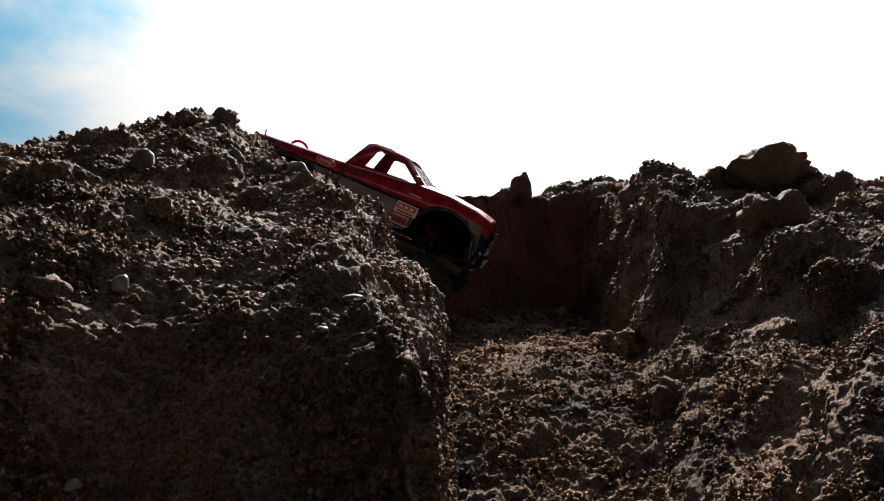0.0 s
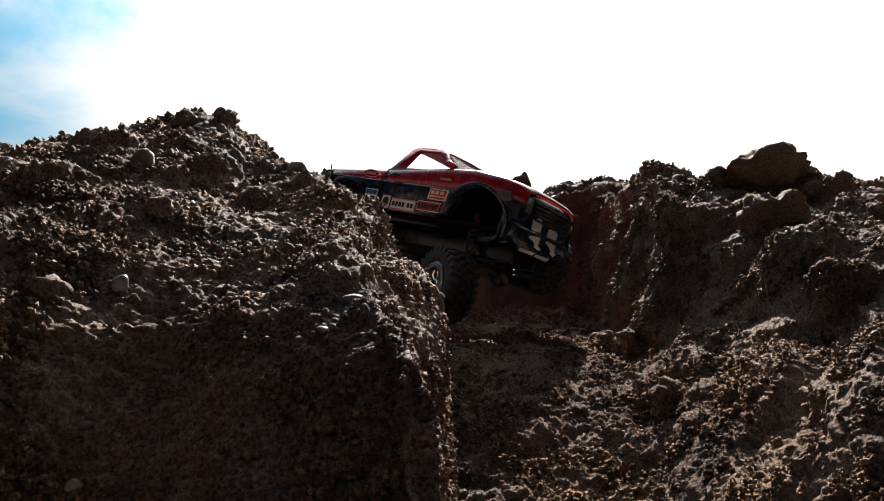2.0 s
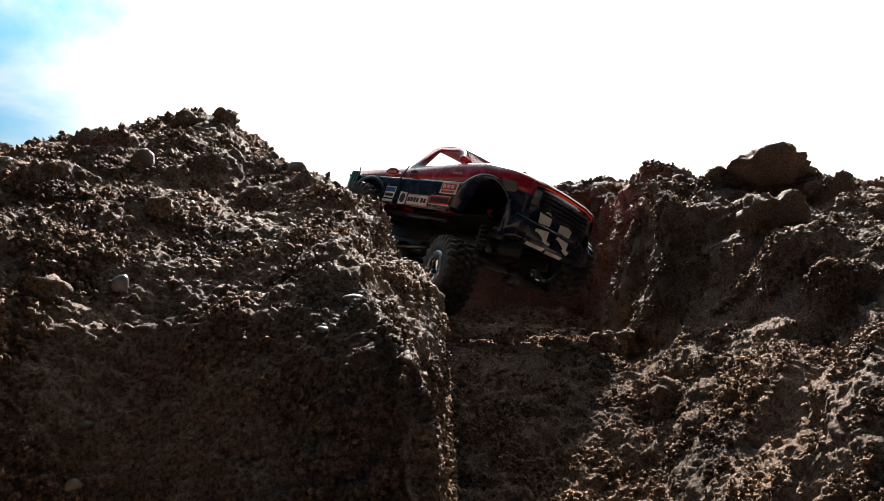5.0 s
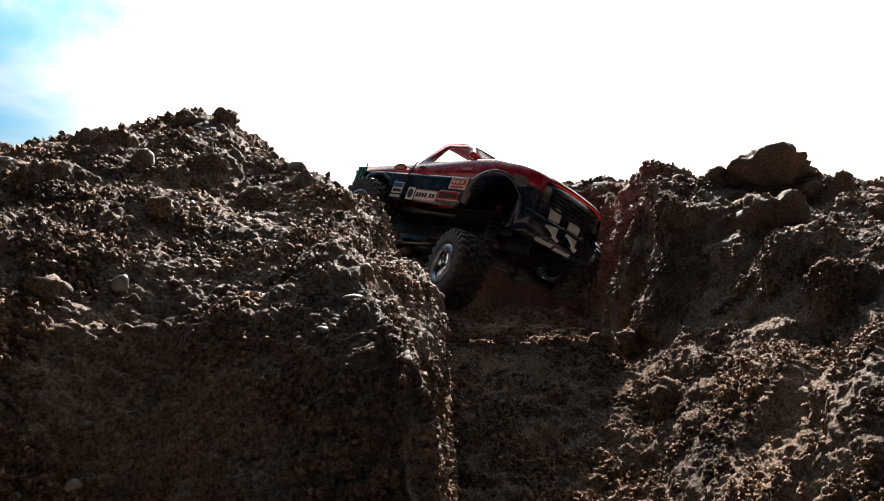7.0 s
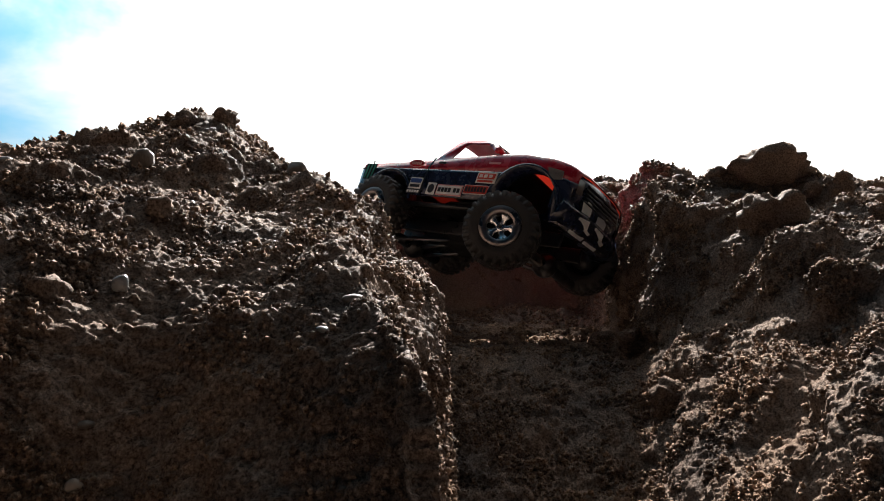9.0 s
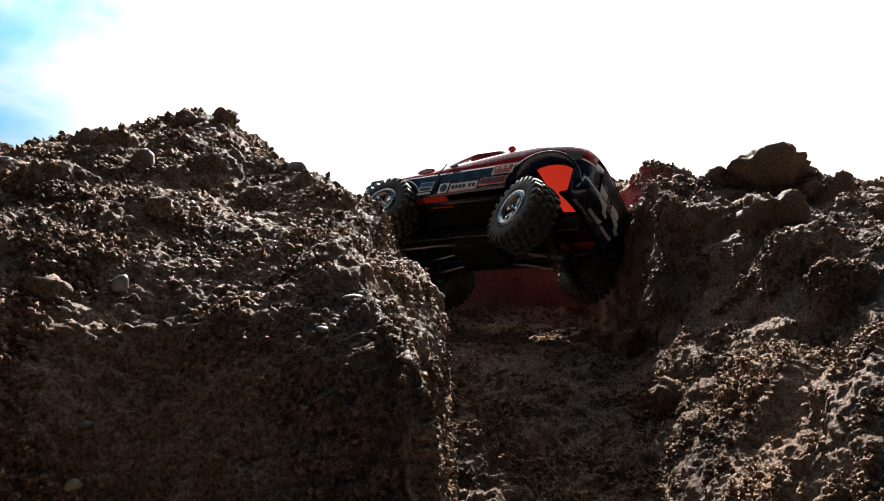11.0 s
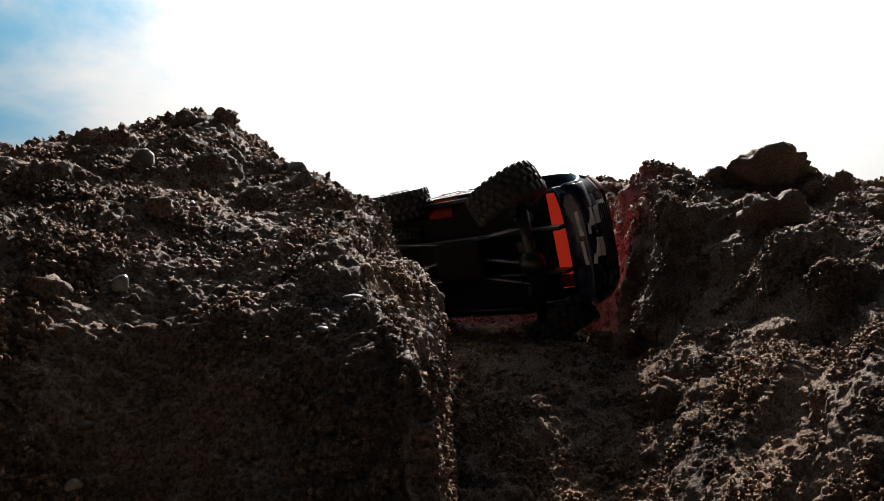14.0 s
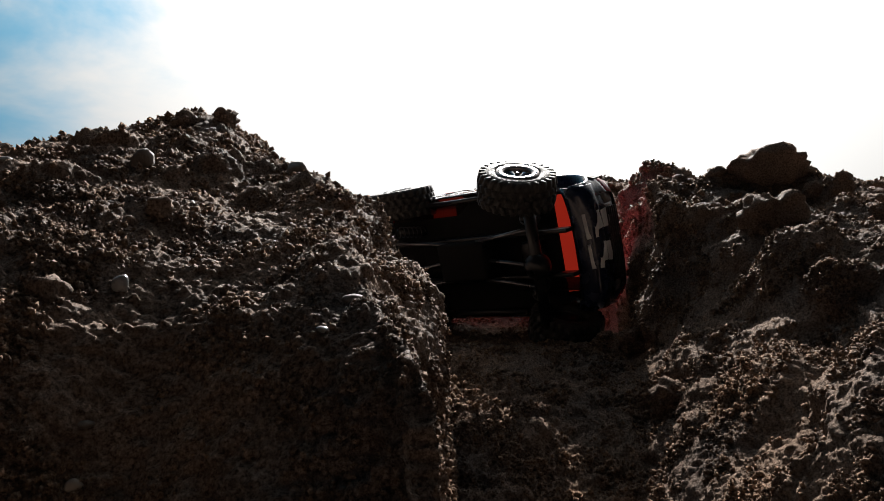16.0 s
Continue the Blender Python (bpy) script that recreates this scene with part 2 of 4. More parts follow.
def ground_height(x, y):
    """Height over the floor of the trench at the plan's x, y."""
    fall = np.interp(y, FALL_Y, FALL_Z)      # the floor drops towards the open end
    floor = 0.006 * np.sin(9 * x + 4 * y) + fall
    floor = floor - 0.012 * smooth((y - 1.0) / 0.1) * smooth((1.5 - y) / 0.1)
    # ramp that comes down behind the left bank
    ramp = 0.42 * np.clip(-0.02 - x, 0, 0.45)
    low = floor + ramp * smooth((y - 0.9) / 0.2)
    # left bank: steep brow, then a slope up to the crest
    wob = 0.020 * np.sin(7 * x + 1.0) + 0.016 * np.sin(17 * x) + 0.014 * np.sin(31 * x + 2.0) + 0.007 * np.sin(57 * x) + 0.035 * smooth((-x - 0.16) / 0.12)
    yy = y + wob
    front = smin(0.104 + (yy - 0.315) * 1.8, 0.092 + (yy - 0.30) * 0.288, 0.03)
    crest = np.interp(x, CREST_X, CREST_Z) + 0.12
    left = smin(front, crest, 0.012)
    back = 0.80 + 1.02 * np.clip(-x, 0, 0.38) + 0.3 * np.clip(-x - 0.38, 0, 1)
    left = left - 2.2 * np.clip(y - back, 0, None)
    # right bank
    toe = 0.02 + 0.235 * np.clip(y, 0, 1.02) + 0.03 * np.clip(y - 1.02, 0, 1) + 0.008 * np.sin(11 * y)
    steep = 1.2 + 5.5 * smooth((y - 0.85) / 0.2)
    side = (x - toe) * steep + fall
    top = 0.115 + 0.22 * (y - 0.63)
    top = smin(top, 0.230 + 0.05 * np.clip(x - 0.3, 0, 0.2) - 0.22 * np.clip(x - 0.5, 0, 0.25) + 0 * y, 0.03)
    right = smin(side, top, 0.025)
    # far bank
    far = (y - 1.52 - 0.03 * np.sin(6 * x)) * 7.0
    far = smin(far, 0.232 + 0.10 * np.clip(x - 0.1, -0.3, 0.3) + 0.008 * np.sin(18 * x + 1) + 0 * y, 0.02)
    z = smax(smax(low, left, 0.008), smax(right, far, 0.02), 0.012)
    # away from the trench everything runs out to level ground
    out = smooth((np.hypot(x, y - 0.9) - 1.7) / 1.0)
    z = z * (1 - out) + 0.2 * out
    # unseen fall of the heap behind the trench's open end, added to cut bounced sun
    return z - 0.36 * smooth((0.2 - y) / 0.4) * np.clip(0.1 - y, 0, 2.4)


def terrain():
    ys = [0.2]
    while ys[-1] < 1.95:
        ys.append(ys[-1] * 1.0028)
    ys = np.array(ys)
    cols = 960
    rows = []
    for y in ys:
        half = 0.16 + 0.66 * y
        xf = np.linspace(-half, half, 4000)
        zf = ground_height(xf, np.full_like(xf, y))
        s = np.r_[0, np.cumsum(np.hypot(np.diff(xf), np.diff(zf)))]
        xs = np.interp(np.linspace(0, s[-1], cols), s, xf)
        rows.append(np.c_[xs, np.full(cols, y), ground_height(xs, np.full(cols, y))])
    v = np.array(rows)
    # normals of the smooth form
    du = np.gradient(v, axis=1)
    dv = np.gradient(v, axis=0)
    n = np.cross(du, dv)
    n /= np.linalg.norm(n, axis=2)[..., None] + 1e-12
    p, n = v.reshape(-1, 3), n.reshape(-1, 3)
    steepness = 1 - np.clip(n[:, 2], 0, 1)
    rough = 0.75 + 0.5 * value_noise(p * 6 + 3)
    flat = smooth((0.5 - steepness) / 0.4)
    rightward = smooth((p[:, 0] - 0.16) / 0.1)
    crown = smooth((p[:, 2] - 0.1) / 0.12)
    # bend space a little, so that no lump is round
    bend = np.c_[fbm(p * 60, 2), fbm(p * 60 + 31, 2), fbm(p * 60 + 57, 2)]
    fine = np.c_[fbm(p * 210, 2), fbm(p * 210 + 31, 2), fbm(p * 210 + 57, 2)]
    a, c = p + 0.0045 * bend, p + 0.0028 * bend + 0.0008 * fine
    up = smooth((p[:, 2] - 0.02) / 0.06)          # 0 on the floor of the trench
    d = (0.004 + 0.007 * up) * fbm(p * 12, 3) + (0.003 + 0.002 * up) * fbm(p * 45, 3) * rough - 0.0035 - 0.004 * up
    d += rightward * (0.016 * fbm(p * 8 + 5, 2) + 0.024 * clods(a * 6.5 + 3, 0.4) - 0.006 - 0.022 * smooth((fbm(p * 10 + 21, 2) - 0.15) / 0.45))
    d += (0.007 - 0.003 * up + 0.019 * rightward) * clods(a * 13 + 2, 0.34) * (0.5 + crown)
    d += 0.022 * clods(a * 28 + 5, 0.18) * rough * (0.36 - 0.04 * up + 0.6 * crown)
    d += (0.0066 - 0.0030 * up) * clods(c * 80 + 1, 0.36) * rough
    d += (0.0040 - 0.0012 * up) * clods(c * 165 + 9, 0.5)
    near = p[:, 1] < 0.95
    d[near] += 0.0028 * clods(c[near] * 270 + 3, 0.6) * smooth((0.95 - p[near, 1]) / 0.2)
    d += 0.0010 * fbm(p * 330, 2)
    d *= 1 - 0.2 * steepness
    p = p + n * d[:, None]
    global SURFACE, SURFACE_N
    SURFACE, SURFACE_N = p, n
    r, c = v.shape[:2]
    idx = np.arange(r * c).reshape(r, c)
    quads = np.stack([idx[:-1, :-1], idx[:-1, 1:], idx[1:, 1:], idx[1:, :-1]], -1).reshape(-1, 4)
    # the same ground, coarser, round about and out to the horizon
    gx = np.r_[-400, -120, -40, -15, -7, np.linspace(-4, 4, 321), 7, 15, 40, 120, 400]
    gy = np.r_[-400, -120, -40, -15, -7, np.linspace(-4, 5, 361), 7, 15, 40, 120, 400]
    X, Y = np.meshgrid(gx, gy)
    half = 0.16 + 0.66 * Y
    under = smooth((half - np.abs(X)) / 0.05) * smooth((Y - 0.15) / 0.05) * smooth((2.0 - Y) / 0.05)
    Z = ground_height(X, Y) - 0.005 - 0.09 * under
    q = np.c_[X.ravel(), Y.ravel(), Z.ravel()]
    q[:, 2] += 0.012 * fbm(q * 9, 4) + 0.03 * clods(q * 9 + 4, 0.3)
    k = np.arange(X.size).reshape(X.shape) + len(p)
    quads = np.r_[quads, np.stack([k[:-1, :-1], k[:-1, 1:], k[1:, 1:], k[1:, :-1]], -1).reshape(-1, 4)]
    p = np.r_[p, q]
    me = bpy.data.meshes.new("ground")
    me.vertices.add(len(p))
    me.vertices.foreach_set("co", p.ravel())
    me.loops.add(quads.size)
    me.loops.foreach_set("vertex_index", quads.ravel())
    me.polygons.add(len(quads))
    me.polygons.foreach_set("loop_start", np.arange(0, quads.size, 4))
    me.update(calc_edges=True)
    me.polygons.foreach_set("use_smooth", np.ones(len(quads), bool))
    me.materials.append(SAND)
    return tagged(new("ground", me), "dark damp crumbly sand with a dug trench", "ground", kind="structure")


terrain()


def mesh_from_arrays(name, verts, tris, mat, smooth_faces=True):
    me = bpy.data.meshes.new(name)
    me.vertices.add(len(verts))
    me.vertices.foreach_set("co", verts.ravel())
    me.loops.add(tris.size)
    me.loops.foreach_set("vertex_index", tris.ravel())
    me.polygons.add(len(tris))
    me.polygons.foreach_set("loop_start", np.arange(0, tris.size, 3))
    me.update(calc_edges=True)
    me.polygons.foreach_set("use_smooth", np.full(len(tris), smooth_faces))
    me.materials.append(mat)
    return me


def ico(sub):
    bm = bmesh.new()
    bmesh.ops.create_icosphere(bm, subdivisions=sub, radius=1.0)
    bm.verts.index_update()
    v = np.array([q.co[:] for q in bm.verts])
    f = np.array([[q.index for q in a.verts] for a in bm.faces])
    bm.free()
    return v, f


def crumbs(count):
    """Loose crumbs of sand, in clusters, all over the banks and the floor."""
    v0 = np.array([(1, 0, 0), (-1, 0, 0), (0, 1, 0), (0, -1, 0), (0, 0, 1), (0, 0, -1)], float)
    f0 = np.array([(0, 2, 4), (2, 1, 4), (1, 3, 4), (3, 0, 4), (2, 0, 5), (1, 2, 5), (3, 1, 5), (0, 3, 5)])
    y = SURFACE[:, 1]
    cluster = np.clip(0.55 + 1.1 * fbm(SURFACE * 38 + 11, 2), 0.05, 2) ** 2
    weight = np.clip(y, 0.3, 1.4) ** 0.6 * (y < 1.75) * cluster
    pick = rng.choice(len(SURFACE), count, p=weight / weight.sum())
    size = (0.00095 + 0.0024 * rng.random(count) ** 6.0) * (0.45 + 0.85 * np.clip(y[pick], 0.3, 1.3))
    base = SURFACE[pick] + SURFACE_N[pick] * size[:, None] * 0.6
    shape = 1 + 0.9 * (rng.random((count, len(v0), 1)) - 0.5)
    stretch = 0.7 + 0.6 * rng.random((count, 1, 3))
    ax, bx = rng.normal(size=(count, 3)), rng.normal(size=(count, 3))
    ax /= np.linalg.norm(ax, axis=1)[:, None]
    bx -= ax * (ax * bx).sum(1)[:, None]
    bx /= np.linalg.norm(bx, axis=1)[:, None]
    turn = np.stack([ax, bx, np.cross(ax, bx)], 1)
    v = np.einsum("nvi,nij->nvj", v0[None] * shape * stretch, turn) * size[:, None, None] + base[:, None]
    f = f0[None] + (np.arange(count) * len(v0))[:, None, None]
    me = mesh_from_arrays("crumb", v.reshape(-1, 3), f.reshape(-1, 3), CRUMB, True)
    return tagged(new("sand_crumbs", me), "loose crumbs of dark damp sand on the banks", "sand", kind="stuff")


crumbs(180000)


def lump(name, at, size, mat, label, category, seed, turn=0.0, rough=0.25, sink=0.3, angular=False):
    """A stone or clod that rests on the sand at the plan's x, y."""
    v, f = ico(4 if max(size) > 0.016 else 3)
    p = v + seed * 3.7
    r = 1 + rough * fbm(p * 1.4, 3)[:, None]
    if angular:   # worn flat faces
        for _ in range(7):
            q = rng.normal(size=3)
            q /= np.linalg.norm(q)
            r = np.minimum(r, (0.72 + 0.2 * rng.random()) / np.clip((v @ q)[:, None], 0.05, None))
    else:
        r = r + 0.30 * clods(p * 2.4, 0.6)[:, None] + 0.16 * clods(p * 6.5, 0.6)[:, None] - 0.15
    v = v * r * np.array(size)
    c, s_ = math.cos(radians(turn)), math.sin(radians(turn))
    v = v @ np.array([[c, s_, 0], [-s_, c, 0], [0, 0, 1]])
    ob = new(name, mesh_from_arrays(name, v, f, mat, True))
    near = np.argmin((SURFACE[:, 0] - at[0]) ** 2 + (SURFACE[:, 1] - at[1]) ** 2 + (0 if len(at) < 3 else (SURFACE[:, 2] - at[2]) ** 2))
    q = SURFACE[near] + SURFACE_N[near] * size[2] * (1 - sink * 2)
    ob.location = q
    return tagged(ob, label, category)


def stones():
    clod = "dark clod of damp sand on the bank"
    rows = [
        # name, x, y, half sizes, material, label, turn, angular
        ("sand_clod", 0.472, 1.10, (0.056, 0.040, 0.042), SAND, "large dark clod of sand on the ridge", 10, False),
        ("sand_clod", 0.357, 0.82, (0.034, 0.028, 0.030), SAND, "big rounded block of damp sand on the bank", 40, False),
        ("sand_clod", 0.520, 1.00, (0.017, 0.016, 0.018), SAND, clod, 0, False),
        ("sand_clod", 0.492, 1.02, (0.014, 0.013, 0.016), SAND, clod, 70, False),
        ("sand_clod", 0.560, 0.99, (0.012, 0.012, 0.009), SAND, clod, 20, False),
        ("sand_clod", 0.312, 1.20, (0.015, 0.018, 0.012), SAND, clod, 35, False),
        ("sand_clod", 0.345, 1.10, (0.016, 0.015, 0.013), SAND, clod, 80, False),
        ("sand_clod", 0.395, 1.10, (0.012, 0.014, 0.010), SAND, clod, 15, False),
        ("sand_clod", 0.325, 1.585, (0.026, 0.022, 0.024), SAND, "rounded clod of sand on the far bank", 0, False),
        ("sand_clod", 0.135, 1.585, (0.024, 0.020, 0.016), SAND, "rounded clod of sand on the far bank", 50, False),
        ("sand_clod", 0.200, 1.580, (0.016, 0.016, 0.010), SAND, "small clod of sand on the far bank", 50, False),
        ("sand_clod", 0.270, 1.580, (0.014, 0.015, 0.010), SAND, "small clod of sand on the far bank", 10, False),
        ("stone", 0.166, 1.600, (0.024, 0.018, 0.042), STONE, "pointed dark stone standing on the far bank", 20, True),
        ("stone", 0.236, 1.600, (0.010, 0.009, 0.012), STONE, "small dark stone on the far bank", 20, True),
        ("stone", 0.352, 1.585, (0.007, 0.007, 0.008), STONE, "small dark stone on the far bank", 70, True),
        ("sand_clod", -0.268, 0.946, (0.0170, 0.0150, 0.0150), SAND, "dark crumbly clod on the crest of the bank", 30, False),
        ("sand_clod", -0.235, 0.877, (0.0090, 0.0090, 0.0090), SAND, clod, 30, False),
        ("sand_clod", -0.317, 0.944, (0.0180, 0.0162, 0.0126), SAND, clod, 60, False),
        ("stone", -0.244, 0.624, (0.0103, 0.0064, 0.0129), STONE, "flat grey slab of stone stuck in the bank", 25, True),
        ("stone", -0.324, 0.800, (0.0088, 0.0074, 0.0054), STONE, "round dark stone near the crest", 0, True),
        ("stone", -0.126, 0.668, (0.0115, 0.0080, 0.0110), STONE, "flat dark stone on the crest of the bank", -30, True),
        ("stone", -0.145, 0.302, (0.0040, 0.0035, 0.0025), PALE, "pale rounded pebble on the bank", 20, True),
        ("stone", -0.147, 0.316, (0.0038, 0.0034, 0.0016), STONE, "flat grey pebble on the bank", 0, True),
        ("stone", -0.051, 0.324, (0.0033, 0.0022, 0.0017), FLINT, "shiny wet chip of stone on the bank", -40, True),
        ("stone", -0.040, 0.353, (0.0061, 0.0041, 0.0029), STONE, "flat grey stone bedded in the bank", -10, True),
        ("stone", -0.159, 0.378, (0.0046, 0.0035, 0.0044), FLINT, "wet grey stone in a hollow of the bank", 40, True),
        ("stone", -0.172, 0.528, (0.0026, 0.0019, 0.0019), PALE, "small pale stone on the bank", 40, True),
        ("sand_clod", -0.183, 0.356, (0.0091, 0.0080, 0.0080), SAND, clod, 0, False),
        ("sand_clod", -0.176, 0.474, (0.0092, 0.0077, 0.0073), SAND, clod, 40, False),
        ("stone", -0.359, 0.681, (0.0078, 0.0065, 0.0039), STONE, "flat brown stone on the bank", 10, True),
        ("stone", -0.342, 0.601, (0.0062, 0.0056, 0.0044), STONE, "round brown stone on the bank", 0, True),
        ("stone", -0.447, 0.815, (0.0091, 0.0070, 0.0042), STONE, "flat stone on the crest of the bank", 0, True),
        ("stone", -0.057, 0.484, (0.0055, 0.0037, 0.0018), STONE, "thin flat stone near the edge of the bank", -25, True),
        ("sand_clod", 0.212, 0.690, (0.0200, 0.019, 0.0180), SAND, "rounded lump of sand at the foot of the bank", 0, False),
        ("sand_clod", 0.240, 0.960, (0.0200, 0.018, 0.0200), SAND, "rounded lump of sand at the foot of the bank", 50, False),
        ("sand_clod", 0.235, 1.080, (0.0240, 0.020, 0.0200), SAND, "rounded lump of sand at the foot of the bank", 90, False),
        ("sand_clod", 0.215, 1.000, (0.0130, 0.012, 0.0110), SAND, clod, 90, False),
        ("stone", -0.035, 0.273, (0.0018, 0.0018, 0.0018), STONE, "small round pebble on the bank", 0, True),
        ("stone", -0.174, 0.281, (0.0033, 0.0024, 0.0021), PALE, "pale pebble on the bank", 0, True),
        ("stone", -0.160, 0.271, (0.0030, 0.0024, 0.0018), PALE, "pale pebble on the bank", 60, True),
    ]
    for k, (name, x, y, size, mat, label, turn, angular) in enumerate(rows):
        ob = lump(name, (x, y), size, mat, label, "stone" if name == "stone" else "sand clod", k + 1, turn, 0.16 if angular else 0.42, 0.36 if angular else 0.4, angular)
        tagged(ob, group="stones on the banks" if name == "stone" else "clods of sand")


stones()


# ---- building helpers ----
def mesh_object(name, bm, mats, parent=None, label="", flat=False):
    me = bpy.data.meshes.new(name)
    bm.normal_update()
    if not flat:
        for f in bm.faces:
            f.smooth = True
    bm.to_mesh(me)
    bm.free()
    for m in mats if isinstance(mats, (list, tuple)) else [mats]:
        me.materials.append(m)
    ob = new(name, me)
    if parent:
        ob.parent = parent
    if label:
        ob["label"] = label
    return ob


def part(name, bm, mats, parent, label="", flat=False):
    return mesh_object(name, bm, mats, parent, label, flat)


def add_box(bm, lo, hi, bevel=0.0, mat=0):
    r = bmesh.ops.create_cube(bm, size=1.0)
    vs = r["verts"]
    for v in vs:
        v.co = Vector([lo[i] + (v.co[i] + 0.5) * (hi[i] - lo[i]) for i in range(3)])
    fs = set(f for v in vs for f in v.link_faces)
    for f in fs:
        f.material_index = mat
    if bevel:
        es = list(set(e for v in vs for e in v.link_edges))
        bmesh.ops.bevel(bm, geom=es, offset=bevel, segments=2, affect="EDGES", profile=0.5)


def add_rod(bm, a, b, r, seg=12, mat=0):
    a, b = Vector(a), Vector(b)
    q = (b - a).to_track_quat("Z", "Y").to_matrix().to_4x4()
    res = bmesh.ops.create_cone(bm, cap_ends=True, segments=seg, radius1=r, radius2=r, depth=(b - a).length,
                                matrix=Matrix.Translation((a + b) / 2) @ q)
    for f in set(f for v in res["verts"] for f in v.link_faces):
        f.material_index = mat


def lathe(bm, profile, seg=48, mat=0):
    """Rings (radius, y) about the y axis, joined in order."""
    rings = []
    for r, y in profile:
        rings.append([bm.verts.new((r * math.cos(2 * math.pi * k / seg), y, r * math.sin(2 * math.pi * k / seg))) for k in range(seg)])
    for a, b in zip(rings, rings[1:]):
        for k in range(seg):
            f = bm.faces.new((a[k], a[(k + 1) % seg], b[(k + 1) % seg], b[k]))
            f.material_index = mat


# ---- the toy truck ----
WHEEL_R, WHEEL_W = 0.054, 0.046


def build_tyre():
    """A tyre about the y axis with blocks of tread; outer side at -y."""
    bm = bmesh.new()
    R, h = WHEEL_R - 0.004, WHEEL_W / 2
    prof = [(0.028, -h * 0.86), (0.031, -h * 0.98), (0.037, -h * 1.0), (0.044, -h * 0.97), (R - 0.003, -h * 0.86), (R, -h * 0.72), (R + 0.0005, 0),
            (R, h * 0.72), (R - 0.003, h * 0.86), (0.044, h * 0.97), (0.037, h), (0.031, h * 0.98), (0.028, h * 0.86), (0.026, 0), (0.028, -h * 0.86)]
    lathe(bm, prof, 64)
    bmesh.ops.recalc_face_normals(bm, faces=bm.faces)
    return bm


def build_tread():
    bm = bmesh.new()
    R, h = WHEEL_R - 0.004, WHEEL_W / 2
    n = 26
    for k in range(n):
        for row, (y0, y1, off) in enumerate(((-h * 0.98, -h * 0.5, 0), (-h * 0.42, -h * 0.04, 0.5), (h * 0.04, h * 0.42, 0), (h * 0.5, h * 0.98, 0.5))):
            a0 = 2 * math.pi * (k + off) / n
            a1 = a0 + 2 * math.pi * 0.62 / n
            skew = 0.25 * 2 * math.pi / n * (1 if row % 2 else -1)
            vs = []
            for y, s in ((y0, -1), (y1, 1)):
                edge = abs(y) > h * 0.9
                for a in (a0, a1):
                    lo = R - (0.007 if edge else 0.002)
                    hi = R + (0.0015 if edge else 0.004)
                    aa = a + skew * s * 0.5
                    vs.append(bm.verts.new((lo * math.cos(aa), y, lo * math.sin(aa))))
                    ab = aa + (0.12 if a == a0 else -0.12) * 2 * math.pi / n * 0.5
                    vs.append(bm.verts.new((hi * math.cos(ab), y * 0.985, hi * math.sin(ab))))
            p0, q0, p1, q1, r0, s0, r1, s1 = vs
            for f in ((q0, q1, s1, s0), (p0, p1, q1, q0), (r1, r0, s0, s1), (p0, q0, s0, r0), (p1, r1, s1, q1)):
                bm.faces.new(f)
    bmesh.ops.recalc_face_normals(bm, faces=bm.faces)
    return bm


def build_rim():
    bm = bmesh.new()
    h = WHEEL_W / 2
    lathe(bm, [(0.0285, -h * 0.80), (0.0295, -h * 0.95), (0.0285, -h * 1.03), (0.0192, -h * 1.0), (0.0186, -h * 0.9), (0.0186, -h * 0.55), (0.0205, 0), (0.0205, h * 0.7)], 48)
    for k in range(18):   # screws of the clamping ring
        a = 2 * math.pi * k / 18
        add_rod(bm, (0.0255 * math.cos(a), -h * 1.01, 0.0255 * math.sin(a)), (0.0255 * math.cos(a), -h * 1.06, 0.0255 * math.sin(a)), 0.0011, 6)
    bmesh.ops.recalc_face_normals(bm, faces=bm.faces)
    return bm


def build_spokes():
    bm = bmesh.new()
    h = WHEEL_W / 2
    for k in range(5):
        a = 2 * math.pi * k / 5
        m = Matrix.Rotation(-a, 4, "Y")
        n0 = len(bm.verts)
        bm.verts.ensure_lookup_table()
        ring = []
        for r, w, y in ((0.005, 0.0042, -h * 0.72), (0.011, 0.0034, -h * 0.78), (0.0155, 0.0062, -h * 0.80), (0.0188, 0.0118, -h * 0.78)):
            ring.append([bm.verts.new(m @ Vector(c)) for c in ((r, y, -w), (r, y, w), (r, y + 0.006, w), (r, y + 0.006, -w))])
        for A, B in zip(ring, ring[1:]):
            for j in range(4):
                bm.faces.new((A[j], A[(j + 1) % 4], B[(j + 1) % 4], B[j]))
    lathe(bm, [(0.0, -h * 0.74), (0.005, -h * 0.74), (0.0075, -h * 0.66), (0.0085, -h * 0.4), (0.0085, 0.0)], 20)
    bmesh.ops.recalc_face_normals(bm, faces=bm.faces)
    return bm


def build_backplate():
    bm = bmesh.new()
    h = WHEEL_W / 2
    lathe(bm, [(0.0, -h * 0.2), (0.0206, -h * 0.2), (0.0206, h * 0.6), (0.0, h * 0.6)], 32)
    add_rod(bm, (0, -h * 0.74, 0), (0, -h * 0.95, 0), 0.0028, 6)
    bmesh.ops.recalc_face_normals(bm, faces=bm.faces)
    return bm


X_REAR, X_FRONT = -0.212, 0.203
SHOULDER = 0.148
FRONT_AXLE, REAR_AXLE = 0.134, -0.134
ARCHES = ((FRONT_AXLE, 0.057, 0.104), (REAR_AXLE, 0.056, 0.088))   # centre, radius, height


def body_top(x):
    return float(np.interp(x, [-0.212, -0.045, 0.07, 0.12, 0.17, 0.195, 0.203], [0.156, 0.168, 0.181, 0.183, 0.178, 0.172, 0.166]))


